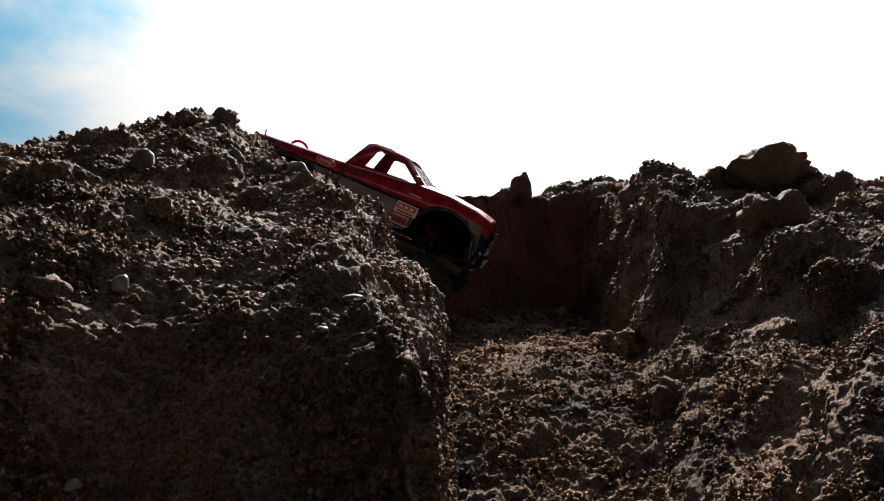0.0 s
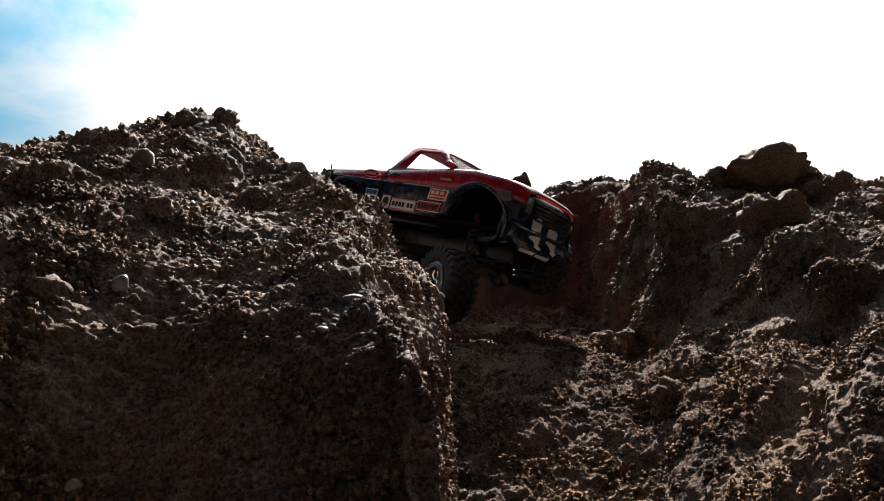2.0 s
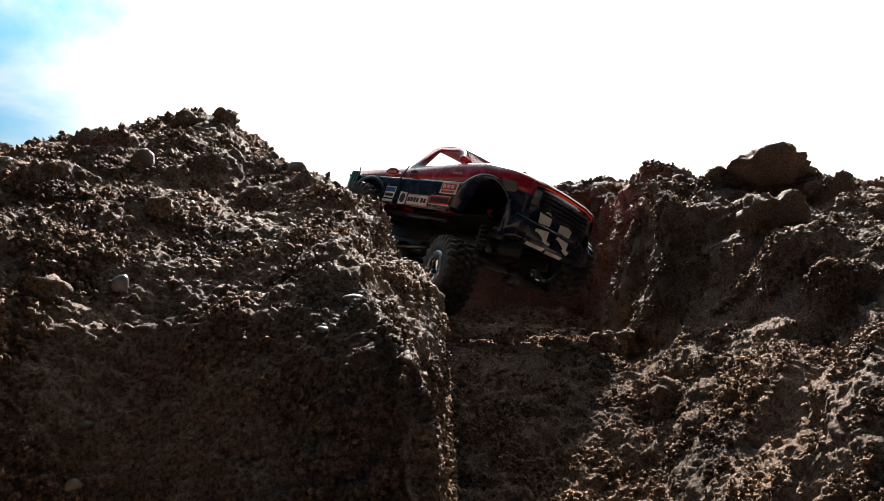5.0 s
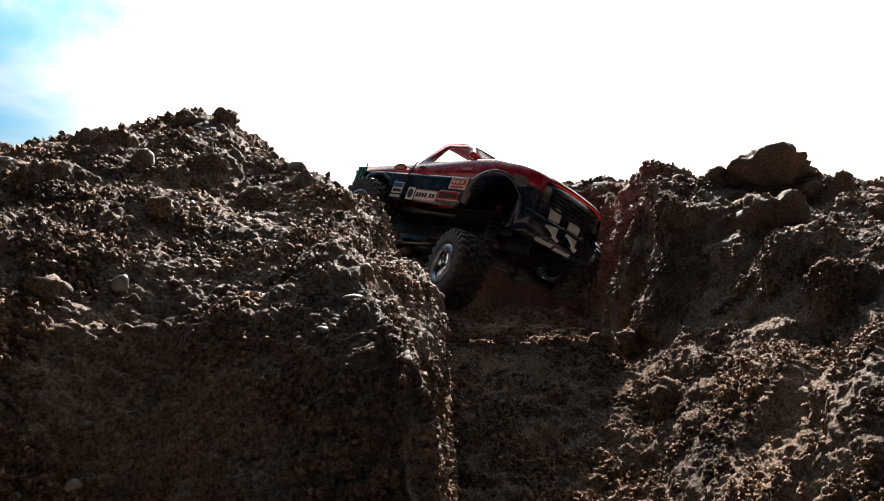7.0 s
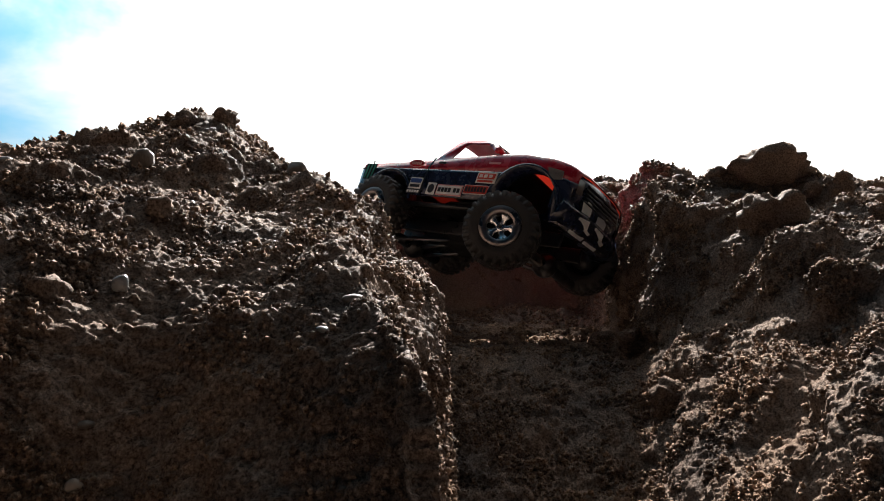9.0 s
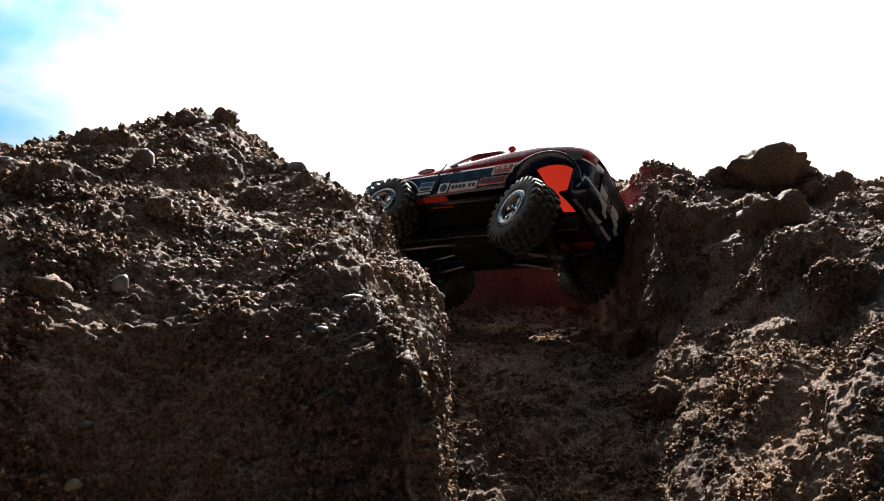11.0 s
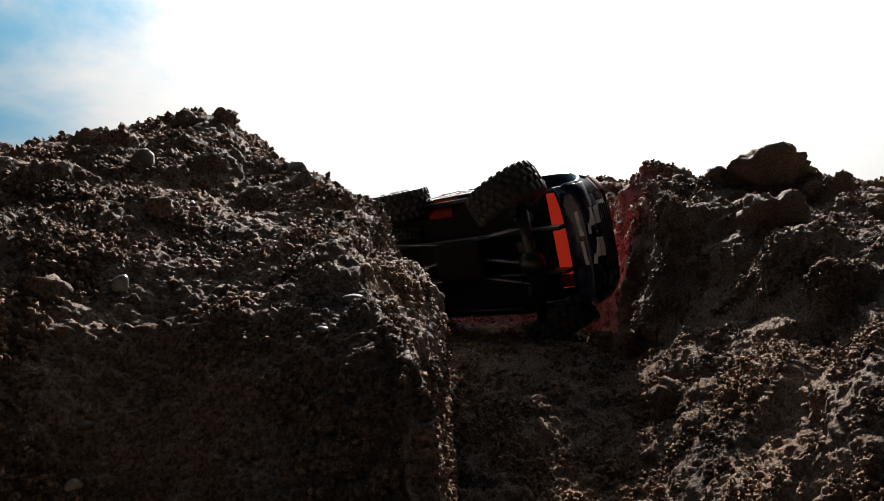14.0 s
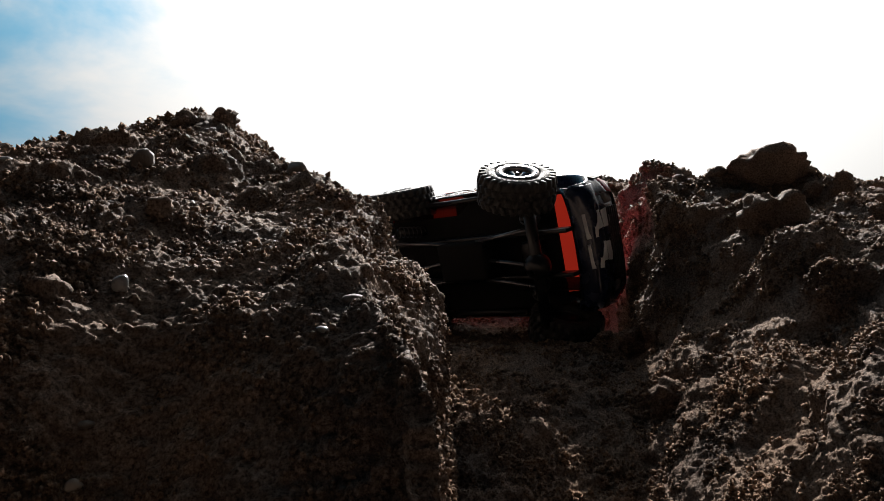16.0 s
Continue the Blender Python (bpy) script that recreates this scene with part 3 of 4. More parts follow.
def body_half(x):
    return float(np.interp(x, [-0.212, -0.19, 0.12, 0.16, 0.18, 0.192, 0.203], [0.090, 0.097, 0.100, 0.0975, 0.093, 0.087, 0.070]))


def body_low(x):
    z = float(np.interp(x, [-0.212, -0.19, 0.19, 0.203], [0.108, 0.103, 0.103, 0.100]))
    for c, r, h in ARCHES:
        if abs(x - c) < r:
            z = max(z, h + math.sqrt(r * r - (x - c) ** 2))
    return z


def stations():
    xs = set(np.linspace(X_REAR, X_FRONT, 60).round(5))
    for c, r, h in ARCHES:
        for k in range(-12, 13):
            xs.add(round(c + r * math.sin(k / 12 * math.pi / 2) * 0.9999, 5))
    xs = sorted(x for x in xs if X_REAR <= x <= X_FRONT)
    return [x for i, x in enumerate(xs) if i == 0 or x - xs[i - 1] > 0.0006]


def build_shell(lower, only=0):
    """lower: the navy band under the shoulder line; else the red upper body with hood and bed."""
    bm = bmesh.new()
    rows = []
    for x in stations():
        w, zt, zb = body_half(x), body_top(x), body_low(x)
        zs = SHOULDER + 0.04 * (x - 0.0) * 0.1
        if lower:
            if zb > zs - 0.001:
                rows.append(None)
                continue
            half = [(w * 0.975, zb), (w * 0.985, zb * 0.6 + zs * 0.4), (w * 1.0, zs - 0.004), (w * 1.0, zs)]
            rows.append([[bm.verts.new((x, s * y, z)) for y, z in half] for s in (only,)])
        else:
            z0 = max(zs, zb)
            bed = x < -0.05
            half = [(w * 1.0, z0), (w * 1.0, z0 * 0.5 + (zt - 0.010) * 0.5), (w * 0.985, zt - 0.010), (w * 0.955, zt - 0.003), (w * 0.90, zt)]
            if bed:
                half += [(w * 0.86, zt - 0.001), (w * 0.84, zt - 0.006), (w * 0.83, 0.142), (w * 0.4, 0.1395), (0.0, 0.139)]
            else:
                k = 0.004 if x > 0.08 else 0.0
                half += [(w * 0.78, zt + k * 0.2), (w * 0.62, zt + k * 0.9), (w * 0.5, zt + k), (w * 0.25, zt + k * 1.2), (0.0, zt + k * 1.3)]
            full = [(-y, z) for y, z in half] + [(y, z) for y, z in half[-2::-1]]
            rows.append([bm.verts.new((x, y, z)) for y, z in full])
    for A, B in zip(rows, rows[1:]):
        if A is None or B is None:
            continue
        sides = zip(A, B) if lower else [(A, B)]
        for a, b in sides:
            for j in range(len(a) - 1):
                bm.faces.new((a[j], a[j + 1], b[j + 1], b[j]))
    bmesh.ops.recalc_face_normals(bm, faces=bm.faces)
    return bm


def shell_part(name, bm, mat, parent, label="", thick=0.0014):
    ob = part(name, bm, [mat, BACKING], parent, label)
    s = ob.modifiers.new("thickness", "SOLIDIFY")
    s.thickness, s.offset, s.material_offset, s.material_offset_rim = thick, -1, 1, 1
    return ob


def prism(bm, pts, depth, mat=0):
    """Thin slab from a loop of points; depth is a vector."""
    a = [bm.verts.new(p) for p in pts]
    b = [bm.verts.new(Vector(p) + Vector(depth)) for p in pts]
    n = len(a)
    fs = [bm.faces.new(a), bm.faces.new(b[::-1])]
    for k in range(n):
        fs.append(bm.faces.new((a[k], b[k], b[(k + 1) % n], a[(k + 1) % n])))
    for f in fs:
        f.material_index = mat


def cab_y(z):
    return 0.088 - (z - 0.172) / 0.041 * 0.020


def build_cab_side(s):
    bm = bmesh.new()
    outer = [(-0.055, 0.166), (-0.036, 0.209), (-0.028, 0.2135), (0.026, 0.2135), (0.036, 0.2105), (0.080, 0.181)]
    inner = [(-0.024, 0.174), (-0.017, 0.2035), (-0.012, 0.2065), (0.022, 0.2065), (0.029, 0.204), (0.064, 0.180)]
    P = [bm.verts.new((x, s * cab_y(z), z)) for x, z in outer]
    Q = [bm.verts.new((x, s * (cab_y(z)), z)) for x, z in inner]
    n = len(P)
    for k in range(n - 1):
        bm.faces.new((P[k], P[k + 1], Q[k + 1], Q[k]))
    bm.faces.new((P[0], Q[0], Q[-1], P[-1]))
    bmesh.ops.recalc_face_normals(bm, faces=bm.faces)
    return bm


def build_roof():
    bm = bmesh.new()
    rows = []
    for x, z in ((-0.036, 0.209), (-0.028, 0.2135), (0.0, 0.2155), (0.026, 0.2135), (0.036, 0.2105)):
        w = cab_y(z)
        rows.append([bm.verts.new((x, w * f, z + 0.003 * (1 - f * f))) for f in np.linspace(-1, 1, 9)])
    for A, B in zip(rows, rows[1:]):
        for j in range(8):
            bm.faces.new((A[j], A[j + 1], B[j + 1], B[j]))
    bmesh.ops.recalc_face_normals(bm, faces=bm.faces)
    return bm


def pane(pts):
    bm = bmesh.new()
    a = Vector(pts[0])
    nrm = (Vector(pts[1]) - a).cross(Vector(pts[2]) - a).normalized() * 0.0008
    prism(bm, pts, nrm)
    return bm


def decal(name, x0, z0, x1, z1, mat, parent, y=-0.1, lift=0.0008, slant=0.0, label="", side=-1):
    """A flat sticker on the side of the body."""
    bm = bmesh.new()
    yy = abs(y) + lift
    pts = [(x0, side * yy, z0), (x1, side * yy, z0), (x1 + slant, side * yy, z1), (x0 + slant, side * yy, z1)]
    prism(bm, pts, (0, -side * 0.0005, 0))
    bmesh.ops.recalc_face_normals(bm, faces=bm.faces)
    return part(name, bm, mat, parent, label, flat=True)


def oval(name, cx, cz, rx, rz, mat, parent, y=0.1, lift=0.0008, label="", side=-1):
    bm = bmesh.new()
    pts = [(cx + rx * math.cos(2 * math.pi * k / 28), side * (y + lift), cz + rz * math.sin(2 * math.pi * k / 28)) for k in range(28)]
    prism(bm, pts, (0, -side * 0.0005, 0))
    bmesh.ops.recalc_face_normals(bm, faces=bm.faces)
    return part(name, bm, mat, parent, label, flat=True)


def nose_back(y):
    return 0.019 * (abs(y) / 0.088) ** 3


def build_truck():
    truck = tagged(new("toy_truck"), "red and navy plastic toy pickup with big knobbly tyres", "toy truck")
    body = shell_part("body", build_shell(False), RED, truck, "glossy red plastic body with hood and open bed")
    for s in (-1, 1):
        shell_part("lower_body", build_shell(True, s), NAVY, truck, "dark navy lower band of the body")
    shell_part("roof", build_roof(), RED, truck)
    for s in (-1, 1):
        shell_part("cab_side", build_cab_side(s), RED, truck, "red cab pillars round an open window")
    # clear screens
    part("windscreen", pane([(0.036, -0.064, 0.2105), (0.036, 0.064, 0.2105), (0.080, 0.082, 0.182), (0.080, -0.082, 0.182)]), CLEAR, truck, "clear plastic windscreen", True)
    part("rear_window", pane([(-0.036, -0.063, 0.209), (-0.036, 0.063, 0.209), (-0.053, 0.082, 0.168), (-0.053, -0.082, 0.168)]), CLEAR, truck, "clear plastic rear window", True)
    # door seams
    for s in (-1, 1):
        bm = bmesh.new()
        prism(bm, [(-0.0455, s * 0.0975, 0.168), (-0.0475, s * 0.0975, 0.168), (-0.0535, s * 0.1003, 0.150), (-0.0555, s * 0.1003, 0.106), (-0.0530, s * 0.1003, 0.106), (-0.0510, s * 0.1003, 0.150)], (0, s * 0.0012, 0))
        bmesh.ops.recalc_face_normals(bm, faces=bm.faces)
        part("cab_gap", bm, BLACK, truck, "dark gap between cab and bed", True)
        bm = bmesh.new()
        add_box(bm, (0.058, s * 0.088 - 0.007, 0.183), (0.069, s * 0.088 + 0.007, 0.192), 0.003)
        part("mirror", bm, RED, truck)
        bm = bmesh.new()
        add_box(bm, (-0.036, s * 0.0995 - 0.0015, 0.157), (-0.022, s * 0.0995 + 0.0015, 0.161), 0.001)
        part("door_handle", bm, BLACK, truck)
        # wheel-arch lips and inner arches
        for c, r, h in ARCHES:
            bm = bmesh.new()
            ring = []
            for k in range(17):
                a = math.pi * (0.04 + 0.92 * k / 16)
                row = []
                for rr, yy in ((r + 0.003, 0.0975), (r + 0.0025, 0.1015), (r - 0.002, 0.1015), (r - 0.002, 0.074)):
                    w = body_half(c + r * math.cos(a)) / 0.1
                    row.append(bm.verts.new((c + rr * math.cos(a), s * yy * w, h + rr * math.sin(a))))
                ring.append(row)
            for A, B in zip(ring, ring[1:]):
                for j in range(3):
                    bm.faces.new((A[j], A[j + 1], B[j + 1], B[j]))
            bmesh.ops.recalc_face_normals(bm, faces=bm.faces)
            part("wheel_arch", bm, NAVY, truck, "dark wheel arch lip")
    # added black panels: stand in for the deep shade inside the wheel wells
    for x0, x1 in ((0.070, 0.194), (-0.195, -0.075)):
        bm = bmesh.new()
        prism(bm, [(x0, 0.056, 0.088), (x1, 0.056, 0.092), (x1, 0.056, 0.138 if x0 < 0 else 0.168), (x0, 0.056, 0.138 if x0 < 0 else 0.176)], (0, 0.002, 0))
        bmesh.ops.recalc_face_normals(bm, faces=bm.faces)
        part("well_shade_panel", bm, MATTE, truck, "matte black panel added as the shade inside the wheel well", True)
    # front: fascia, grille, lamps, bumper
    bm = bmesh.new()
    rows = []
    for y in np.linspace(-0.088, 0.088, 17):
        rows.append([bm.verts.new((x - nose_back(y), y, z)) for x, z in ((0.197, 0.168), (0.204, 0.166), (0.2065, 0.158), (0.2075, 0.135), (0.206, 0.094), (0.202, 0.090), (0.196, 0.090))])
    for A, B in zip(rows, rows[1:]):
        for k in range(7):
            bm.faces.new((A[k], A[(k + 1) % 7], B[(k + 1) % 7], B[k]))
    bm.faces.new(rows[0][::-1])
    bm.faces.new(rows[-1])
    bmesh.ops.recalc_face_normals(bm, faces=bm.faces)
    fascia = part("front_fascia", bm, NAVY, truck, "dark navy grille panel")
    for k in range(5):
        bm = bmesh.new()
        z = 0.131 + 0.0058 * k
        add_box(bm, (0.205, -0.050, z), (0.2085, 0.050, z + 0.003), 0.0008)
        part("grille_bar", bm, BLACK, fascia)
    for s in (-1, 1):
        bm = bmesh.new()
        prism(bm, [(0.2072 - nose_back(y) - 0.03 * max(z - 0.15, 0), s * y, z) for y, z in ((0.055, 0.137), (0.067, 0.137), (0.080, 0.139), (0.080, 0.158), (0.067, 0.159), (0.055, 0.159))], (0.0014, 0, 0))
        bmesh.ops.recalc_face_normals(bm, faces=bm.faces)
        part("headlight", bm, FLINT, fascia, "grey headlight sticker")
        bm = bmesh.new()
        prism(bm, [(0.166, s * 0.0968, 0.160), (0.188, s * 0.0900, 0.158), (0.189, s * 0.0895, 0.145), (0.178, s * 0.0938, 0.143), (0.169, s * 0.0962, 0.150)], (0, s * 0.0015, 0))
        bmesh.ops.recalc_face_normals(bm, faces=bm.faces)
        part("side_marker", bm, FLINT, fascia, "grey side lamp sticker", True)
    bm = bmesh.new()
    rows = []
    for y in np.linspace(-0.086, 0.086, 13):
        back = 0.010 * (abs(y) / 0.086) ** 3
        rows.append([bm.verts.new((x - back, y, z)) for x, z in ((0.206, 0.122), (0.2095, 0.112), (0.2085, 0.101), (0.2035, 0.092), (0.1945, 0.087), (0.182, 0.0865), (0.174, 0.089), (0.174, 0.093), (0.190, 0.095), (0.2, 0.110))])
    for A, B in zip(rows, rows[1:]):
        for k in range(10):
            bm.faces.new((A[k], A[(k + 1) % 10], B[(k + 1) % 10], B[k]))
    bm.faces.new(rows[0][::-1])
    bm.faces.new(rows[-1])
    bmesh.ops.recalc_face_normals(bm, faces=bm.faces)
    bumper = part("front_bumper", bm, NAVY, truck, "dark navy bumper wrapped under the nose")
    for loop in (((-0.050, 0.1), (-0.026, 0.0), (-0.024, 0.4), (-0.014, 0.45), (-0.013, 0.98), (-0.048, 1.0)), ((-0.006, 0.0), (0.020, 0.05), (0.020, 0.35), (0.029, 0.4), (0.028, 0.95), (-0.006, 1.0))):
        bm = bmesh.new()
        # a sticker that follows the bend of the bumper
        pts = [(y, u) for y, u in loop]
        vs = []
        for y, u in pts:
            x, z = np.interp(u, [0, 0.35, 0.7, 1], [0.2102, 0.2092, 0.2042, 0.1950]), np.interp(u, [0, 0.35, 0.7, 1], [0.112, 0.1008, 0.0912, 0.0862])
            vs.append((x - 0.010 * (abs(y) / 0.086) ** 3 + 0.0004, y, z - 0.0004))
        prism(bm, vs, (0.0006, 0, -0.0008))
        bmesh.ops.recalc_face_normals(bm, faces=bm.faces)
        part("patch", bm, WHITE, bumper, "torn white sticker on the bumper", True)
    for loop in (((-0.048, 0.117), (-0.024, 0.119), (-0.024, 0.132), (-0.034, 0.141), (-0.040, 0.134), (-0.050, 0.132)), ((-0.004, 0.118), (0.022, 0.117), (0.024, 0.128), (0.010, 0.133), (-0.004, 0.129))):
        bm = bmesh.new()
        prism(bm, [(0.2063, y, z) for y, z in loop], (0.0010, 0, 0))
        bmesh.ops.recalc_face_normals(bm, faces=bm.faces)
        part("patch", bm, WHITE, fascia, "torn white sticker on the grille", True)
    # tail
    bm = bmesh.new()
    add_box(bm, (-0.214, -0.088, 0.108), (-0.207, 0.088, 0.157), 0.003)
    part("tailgate", bm, RED, truck)
    bm = bmesh.new()
    add_box(bm, (-0.224, -0.080, 0.098), (-0.208, 0.080, 0.110), 0.003)
    part("rear_bumper", bm, BLACK, truck)
    for s in (-1, 1):
        tail = decal("tail_sticker", -0.196, 0.124, -0.172, 0.1525, INKBLACK, truck, 0.0972, 0.0012, label="black tail sticker with teal stripes", side=s)
        for k in range(3):
            decal("stripe", -0.194 + 0.0075 * k, 0.126, -0.191 + 0.0075 * k, 0.151, TEAL, tail, 0.0972, 0.0022, 0.002, side=s)
        # side stickers, plain shapes in their colours
        d = decal("sticker", 0.049, 0.128, 0.085, 0.1455, WHITE, truck, 0.1005, 0.001, 0.001, "white sticker with a red block", side=s)
        decal("band", 0.0515, 0.1345, 0.0825, 0.1435, INKRED, d, 0.1005, 0.0018, 0.001, side=s)
        for k in range(3):
            decal("bar", 0.0545 + 0.009 * k, 0.1365, 0.0605 + 0.009 * k, 0.1415, WHITE, d, 0.1005, 0.0024, 0.0, side=s)
        decal("bar", 0.053, 0.1295, 0.081, 0.1325, INKRED, d, 0.1005, 0.0018, 0.0, side=s)
        d = decal("sticker", 0.0315, 0.1095, 0.0775, 0.1245, WHITE, truck, 0.0995, 0.0012, 0.0, "red sticker with dark bars", side=s)
        decal("band", 0.0328, 0.1108, 0.0762, 0.1232, INKRED, d, 0.0995, 0.002, 0.0, side=s)
        for k in range(7):
            decal("bar", 0.0352 + 0.0057 * k, 0.113, 0.0392 + 0.0057 * k, 0.121, INKBLACK, d, 0.0995, 0.0026, 0.0, side=s)
        d = decal("sticker", -0.0225, 0.1045, 0.0285, 0.1225, PINK, truck, 0.0985, 0.0014, 0.0, "pale sticker with black bars", side=s)
        decal("band", -0.0205, 0.1065, 0.0265, 0.1205, WHITE, d, 0.0985, 0.0021, 0.0, side=s)
        for k in range(4):
            decal("bar", -0.0185 + 0.0068 * k, 0.110, -0.0135 + 0.0068 * k, 0.117, INKBLACK, d, 0.0985, 0.0027, 0.0, side=s)
        for k in range(2):
            decal("bar", 0.0125 + 0.0068 * k, 0.110, 0.0175 + 0.0068 * k, 0.117, INKBLACK, d, 0.0985, 0.0027, 0.0, side=s)
        d = decal("sticker", -0.0430, 0.1045, -0.0255, 0.1245, WHITE, truck, 0.0985, 0.0014, 0.0, "white shield sticker", side=s)
        oval("band", -0.0343, 0.1145, 0.006, 0.0075, INKBLACK, d, 0.0985, 0.0021, side=s)
        d = decal("sticker", -0.0830, 0.1125, -0.0570, 0.1315, WHITE, truck, 0.0985, 0.0014, 0.0, "white and blue sticker", side=s)
        decal("band", -0.0815, 0.1225, -0.0585, 0.1295, INKBLUE, d, 0.0985, 0.0021, 0.0, side=s)
        decal("bar", -0.0800, 0.1150, -0.0600, 0.1195, INKBLACK, d, 0.0985, 0.0021, 0.0, side=s)
        d = decal("sticker", -0.0850, 0.1045, -0.0560, 0.1110, INKBLACK, truck, 0.0985, 0.0014, 0.0, "black sticker with white bars", side=s)
        for k in range(5):
            decal("bar", -0.0830 + 0.0054 * k, 0.1058, -0.0792 + 0.0054 * k, 0.1098, WHITE, d, 0.0985, 0.0021, 0.0, side=s)
        o = oval("sticker", -0.0820, 0.1560, 0.017, 0.0065, PINK, truck, 0.0985, 0.0012, "faded pink oval sticker", side=s)
        oval("band", -0.0820, 0.1560, 0.0155, 0.0053, RED, o, 0.0985, 0.0018, side=s)
        for k in range(6):
            decal("bar", -0.0925 + 0.0037 * k, 0.1535, -0.0899 + 0.0037 * k, 0.1585, PINK, o, 0.0985, 0.0024, 0.0, side=s)
        # small sponsor line on the door and badge on the hood side
        decal("sticker", 0.062, 0.160, 0.083, 0.1635, PINK, truck, 0.0985, 0.0014, 0.0, "small faded line of lettering", side=s)
    # aerial and tail hoop
    bm = bmesh.new()
    add_rod(bm, (-0.196, -0.083, 0.150), (-0.199, -0.083, 0.165), 0.0012, 8)
    part("aerial", bm, BLACK, truck)
    bm = bmesh.new()
    pts = [(-0.190 + 0.016 * math.cos(math.pi * k / 10), 0.158 + 0.012 * math.sin(math.pi * k / 10)) for k in range(11)]
    for (xa, za), (xb, zb) in zip(pts, pts[1:]):
        add_rod(bm, (xa, 0.075, za), (xb, 0.075, zb), 0.0025, 8)
    part("tail_hoop", bm, RED, truck)
    # chassis
    for s in (-1, 1):
        bm = bmesh.new()
        add_box(bm, (-0.185, s * 0.031 - 0.003, 0.066), (0.178, s * 0.031 + 0.003, 0.088), 0.0015)
        part("chassis_rail", bm, BLACK, truck)
        for c in (FRONT_AXLE, REAR_AXLE):
            d = 1 if c > 0 else -1
            bm = bmesh.new()
            add_rod(bm, (c - d * 0.012, s * 0.055, 0.056), (c - d * 0.030, s * 0.044, 0.118), 0.0065, 14)
            add_rod(bm, (c - d * 0.030, s * 0.044, 0.118), (c - d * 0.033, s * 0.042, 0.128), 0.004, 10)
            shock = part("shock", bm, BLACK, truck)
            bm = bmesh.new()
            a, b = Vector((c - d * 0.012, s * 0.055, 0.056)), Vector((c - d * 0.025, s * 0.047, 0.100))
            side = Vector((0, 1, 0)).cross((b - a).normalized()).normalized()
            up = (b - a).normalized().cross(side)
            prev = None
            for k in range(73):
                ang = 2 * math.pi * k / 12
                q = a.lerp(b, k / 72) + side * 0.0085 * math.cos(ang) + up * 0.0085 * math.sin(ang)
                if prev is not None:
                    add_rod(bm, prev, q, 0.001, 5)
                prev = q
            part("spring", bm, STEEL, shock, "bright steel coil spring")
            bm = bmesh.new()
            add_rod(bm, (c - d * 0.006, s * 0.040, 0.046), (d * 0.025, s * 0.027, 0.058), 0.0032, 10)
            part("link", bm, STEEL, truck, "dark metal suspension link")
        bm = bmesh.new()
        add_rod(bm, (-0.085, s * 0.088, 0.092), (0.072, s * 0.088, 0.092), 0.004, 10)
        part("side_rail", bm, BLACK, truck)
    bm = bmesh.new()
    prism(bm, [(-0.19, -0.066, 0.104), (-0.03, -0.066, 0.100), (0.0, -0.086, 0.098), (0.140, -0.080, 0.106), (0.140, 0.080, 0.106), (0.0, 0.086, 0.098), (-0.03, 0.086, 0.100), (-0.19, 0.086, 0.104)], (0, 0, 0.003))
    bmesh.ops.recalc_face_normals(bm, faces=bm.faces)
    part("inner_tray", bm, MATTE, truck, "black plate under the body", True)
    bm = bmesh.new()
    add_box(bm, (-0.045, -0.030, 0.050), (0.045, 0.030, 0.086), 0.006)
    add_box(bm, (-0.030, -0.022, 0.086), (0.020, 0.022, 0.112), 0.004)
    part("gearbox", bm, MATTE, truck)
    bm = bmesh.new()
    add_box(bm, (-0.105, -0.028, 0.088), (-0.045, 0.028, 0.112), 0.004)
    part("battery", bm, MATTE, truck, "black battery pack")
    bm = bmesh.new()
    add_box(bm, (0.082, -0.016, 0.090), (0.118, 0.016, 0.116), 0.003)
    part("servo", bm, BLACK, truck)
    for c in (FRONT_AXLE, REAR_AXLE):
        bm = bmesh.new()
        add_rod(bm, (c, -0.098, 0.050), (c, 0.098, 0.050), 0.0085, 16)
        bmesh.ops.create_uvsphere(bm, u_segments=16, v_segments=10, radius=0.019, matrix=Matrix.Translation((c, 0.012, 0.050)))
        part("axle", bm, BLACK, truck)
        bm = bmesh.new()
        add_rod(bm, (c - (0.02 if c > 0 else -0.02), 0.01, 0.052), (0.03 if c > 0 else -0.03, 0.0, 0.062), 0.0035, 10)
        part("drive_shaft", bm, STEEL, truck, "metal drive shaft")
    wheels = []
    tyre, rim, spokes, plate = build_tyre(), build_rim(), build_spokes(), build_backplate()
    first = None
    for c in (FRONT_AXLE, REAR_AXLE):
        for s in (-1, 1):
            if first is None:
                w = part("wheel", tyre, RUBBER, truck, "knobbly black rubber tyre on a chrome rim")
                tagged(part("tread", build_tread(), RUBBER, w), kind="stuff")
                part("rim", rim, GUNMETAL, w, "dull metal rim with a ring of screws")
                part("spokes", spokes, CHROME, w, "five-spoke chrome wheel centre")
                part("hub", plate, INKBLACK, w, "dark wheel hub")
                first = w
            else:
                w = copy_thing(first, Matrix.Identity(4))
            wheels.append(w)
    return truck, wheels


truck, wheels = build_truck()


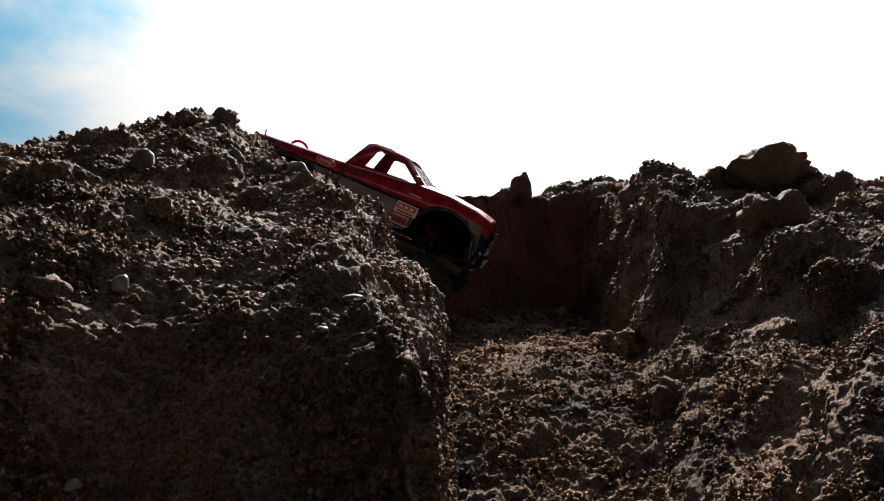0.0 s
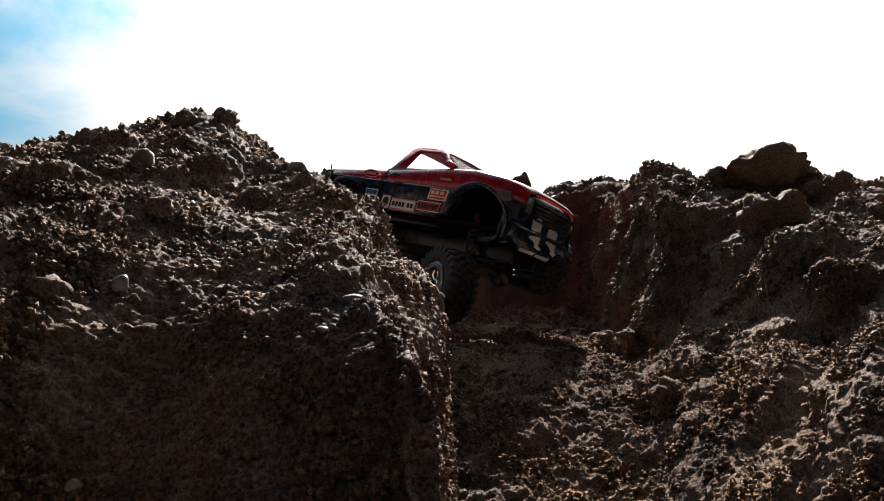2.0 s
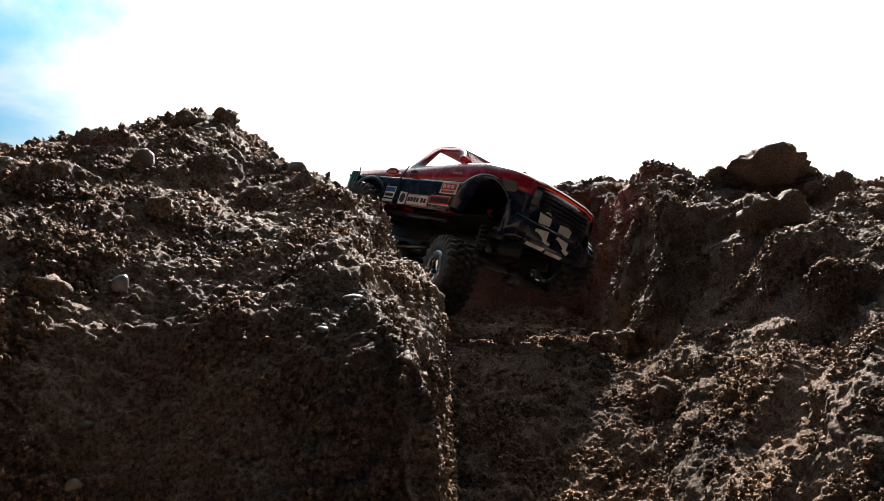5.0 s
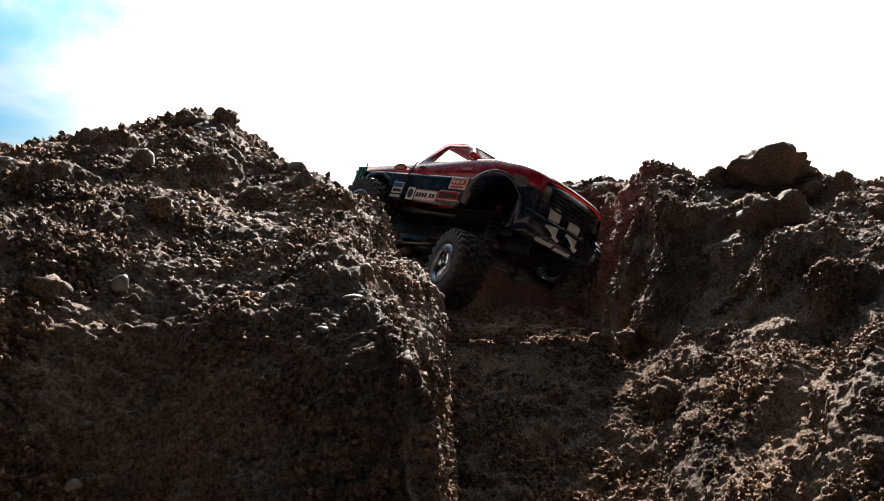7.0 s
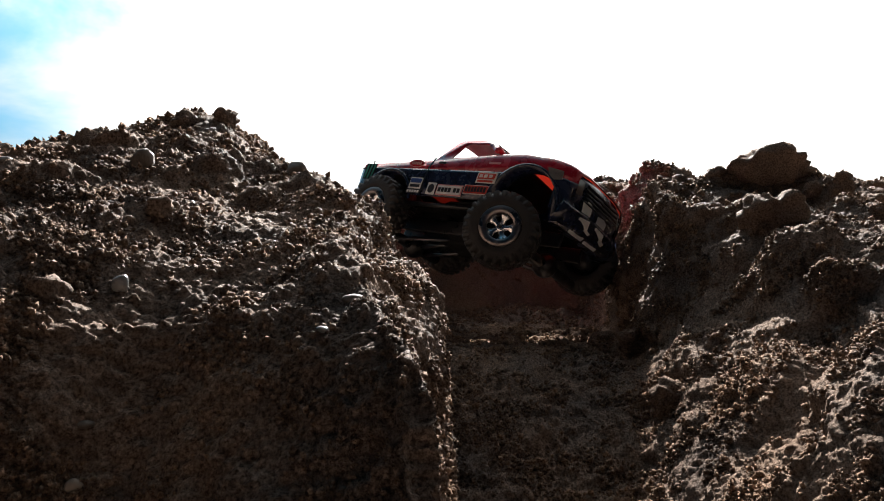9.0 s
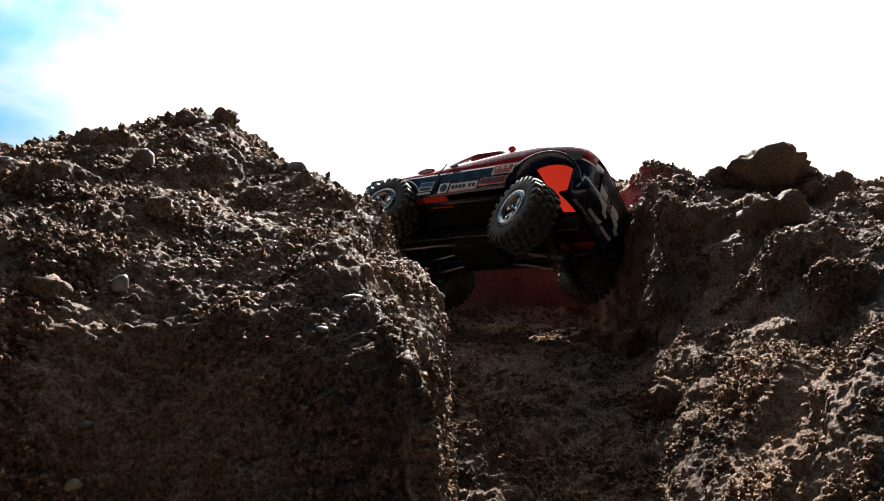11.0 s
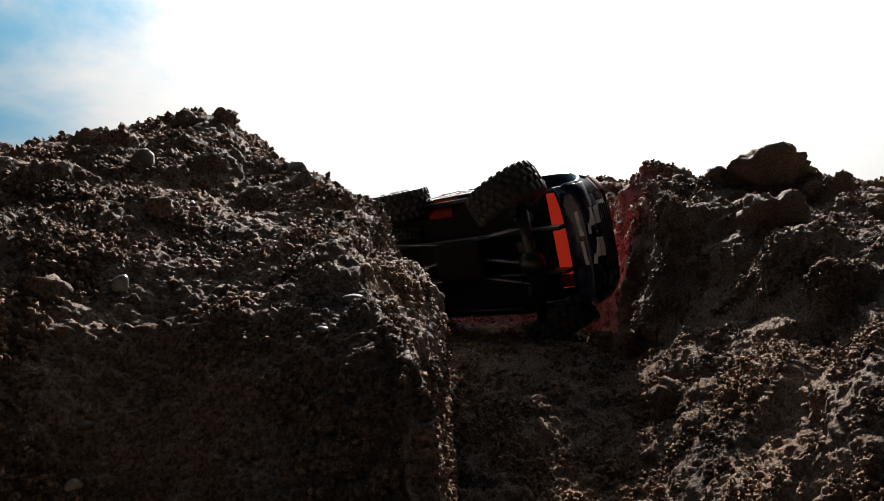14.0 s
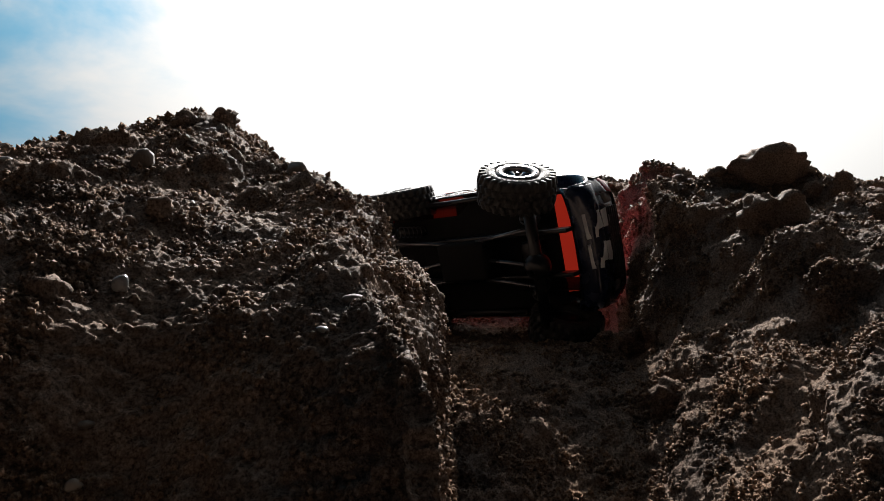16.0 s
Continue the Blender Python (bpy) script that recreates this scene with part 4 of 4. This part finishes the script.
# ---- what moves ----
def motions():
    walk(truck, [
        (0.0, pose(-0.1596, 1.3144, 0.0866, 0.4, 23.5, -6.6)),
        (0.5, pose(-0.1340, 1.2674, 0.0776, -5.0, 20.6, -14.4)),
        (1.0, pose(-0.0745, 1.2626, 0.0701, -8.8, 14.1, -28.2)),
        (1.5, pose(-0.0515, 1.2430, 0.0608, -11.0, 11.8, -36.5)),
        (2.0, pose(-0.0333, 1.2400, 0.0585, -13.5, 9.1, -39.9)),
        (2.5, pose(-0.0291, 1.2336, 0.0547, -15.6, 8.8, -43.6)),
        (3.0, pose(-0.0161, 1.2203, 0.0547, -17.0, 7.7, -48.1)),
        (3.5, pose(-0.0098, 1.2230, 0.0570, -16.5, 7.4, -49.1)),
        (4.2, pose(-0.0106, 1.2207, 0.0563, -17.1, 7.3, -49.1)),
        (6.3, pose(0.0016, 1.2136, 0.0638, -20.2, 7.2, -48.9)),
        (7.7, pose(0.0022, 1.2161, 0.0641, -20.0, 7.3, -48.3)),
        (7.95, pose(-0.0131, 1.2333, 0.0574, -17.2, 8.4, -50.3)),
        (8.4, pose(-0.0131, 1.2333, 0.0574, -17.2, 8.4, -50.3)),
        (8.5, pose(0.0055, 1.2140, 0.0642, -19.9, 7.7, -48.6)),
        (8.7, pose(0.0300, 1.2102, 0.0705, -21.8, 6.1, -41.1)),
        (9.2, pose(0.0300, 1.2102, 0.0695, -21.8, 6.1, -41.1)),
        (10.3, pose(0.0400, 1.1950, 0.0690, -30.0, 0.0, -36.5)),
        (11.3, pose(0.0500, 1.1843, 0.0686, -39.8, -6.1, -32.0)),
        (11.7, pose(0.0550, 1.1824, 0.0761, -46.4, -9.8, -28.6)),
        (12.1, pose(0.0431, 1.1874, 0.0743, -48.8, -7.5, -29.9)),
        (12.5, pose(0.0247, 1.1529, 0.0830, -60.7, -8.0, -35.9)),
        (12.75, pose(0.0060, 1.1420, 0.0870, -70.0, -6.5, -38.9)),
        (13.0, pose(-0.0150, 1.1350, 0.0925, -77.5, -5.5, -41.0)),
        (13.5, pose(-0.0150, 1.1350, 0.0925, -77.5, -5.5, -41.0)),
        (14.0, pose(-0.0075, 1.1260, 0.0910, -77.5, -5.0, -40.7)),
        (14.5, pose(-0.0065, 1.1206, 0.0908, -77.5, -4.7, -40.5)),
        (15.0, pose(-0.0050, 1.1187, 0.0912, -77.7, -4.5, -40.4)),
        (15.4, pose(-0.0027, 1.1057, 0.0913, -78.2, -3.8, -40.7)),
        (16.0, pose(-0.0027, 1.1057, 0.0913, -78.2, -3.8, -40.7)),
    ])
    # seconds, height of the right and left front wheels, steering, height of the right and left rear wheels, roll of the wheels
    table = [
        (0.0, 0.030, 0.060, 0, 0.055, 0.050, 0), (1.0, 0.015, 0.095, 0, 0.065, 0.050, -80), (2.0, 0.008, 0.095, -20, 0.075, 0.090, -150),
        (3.5, 0.009, 0.095, -22, 0.077, 0.090, -170), (6.3, 0.009, 0.095, -18, 0.077, 0.090, -190), (7.7, 0.009, 0.095, -18, 0.077, 0.090, -200),
        (7.95, 0.000, 0.095, 0, 0.077, 0.090, -170), (8.4, 0.000, 0.095, 0, 0.077, 0.090, -175), (8.55, 0.014, 0.095, 20, 0.076, 0.090, -230),
        (8.7, 0.054, 0.095, 25, 0.073, 0.090, -280), (9.0, 0.054, 0.095, 25, 0.073, 0.090, -280), (9.2, 0.043, 0.095, 5, 0.073, 0.090, -280),
        (11.3, 0.031, 0.095, -25, 0.085, 0.075, -300), (11.55, 0.042, 0.095, 5, 0.087, 0.075, -300), (11.7, 0.048, 0.095, 25, 0.088, 0.075, -300),
        (12.1, 0.050, 0.095, 25, 0.088, 0.075, -320), (12.5, 0.000, 0.095, 22, 0.098, 0.075, -330), (12.8, 0.010, 0.095, 15, 0.095, 0.075, -330),
        (13.0, 0.020, 0.095, -27, 0.093, 0.075, -330), (14.0, 0.020, 0.095, -27, 0.093, 0.075, -330), (14.25, 0.020, 0.095, 0, 0.093, 0.075, -330),
        (14.5, 0.019, 0.095, 18, 0.093, 0.075, -330), (15.0, 0.024, 0.095, 20, 0.093, 0.075, -330), (15.4, 0.032, 0.095, 20, 0.092, 0.075, -350), (16.0, 0.032, 0.095, 20, 0.092, 0.075, -350)]
    for k, w in enumerate(wheels):
        c, s = (FRONT_AXLE, FRONT_AXLE, REAR_AXLE, REAR_AXLE)[k], (-1, 1, -1, 1)[k]
        rows = []
        for t, fr, fl, steer, rr, rl, spin in table:
            z = (fr, fl, rr, rl)[k]
            turn = (steer if k < 2 else 0) + (180 if s > 0 else 0)
            # the full lock draws the loaded wheel inwards
            inward = 0.022 if k == 0 and steer < -25 and t > 12.0 else 0.0
            if k == 0 and t > 14.3:
                inward = 0.012
            lean = 7 if k == 0 and t > 14.3 else 0
            m = pose(c, s * ((0.112 if k < 2 else 0.097) - inward), z, lean, 0, turn) @ pose(0, 0, 0, 0, spin * s, 0)
            rows.append((t, m))
        walk(w, rows)


motions()
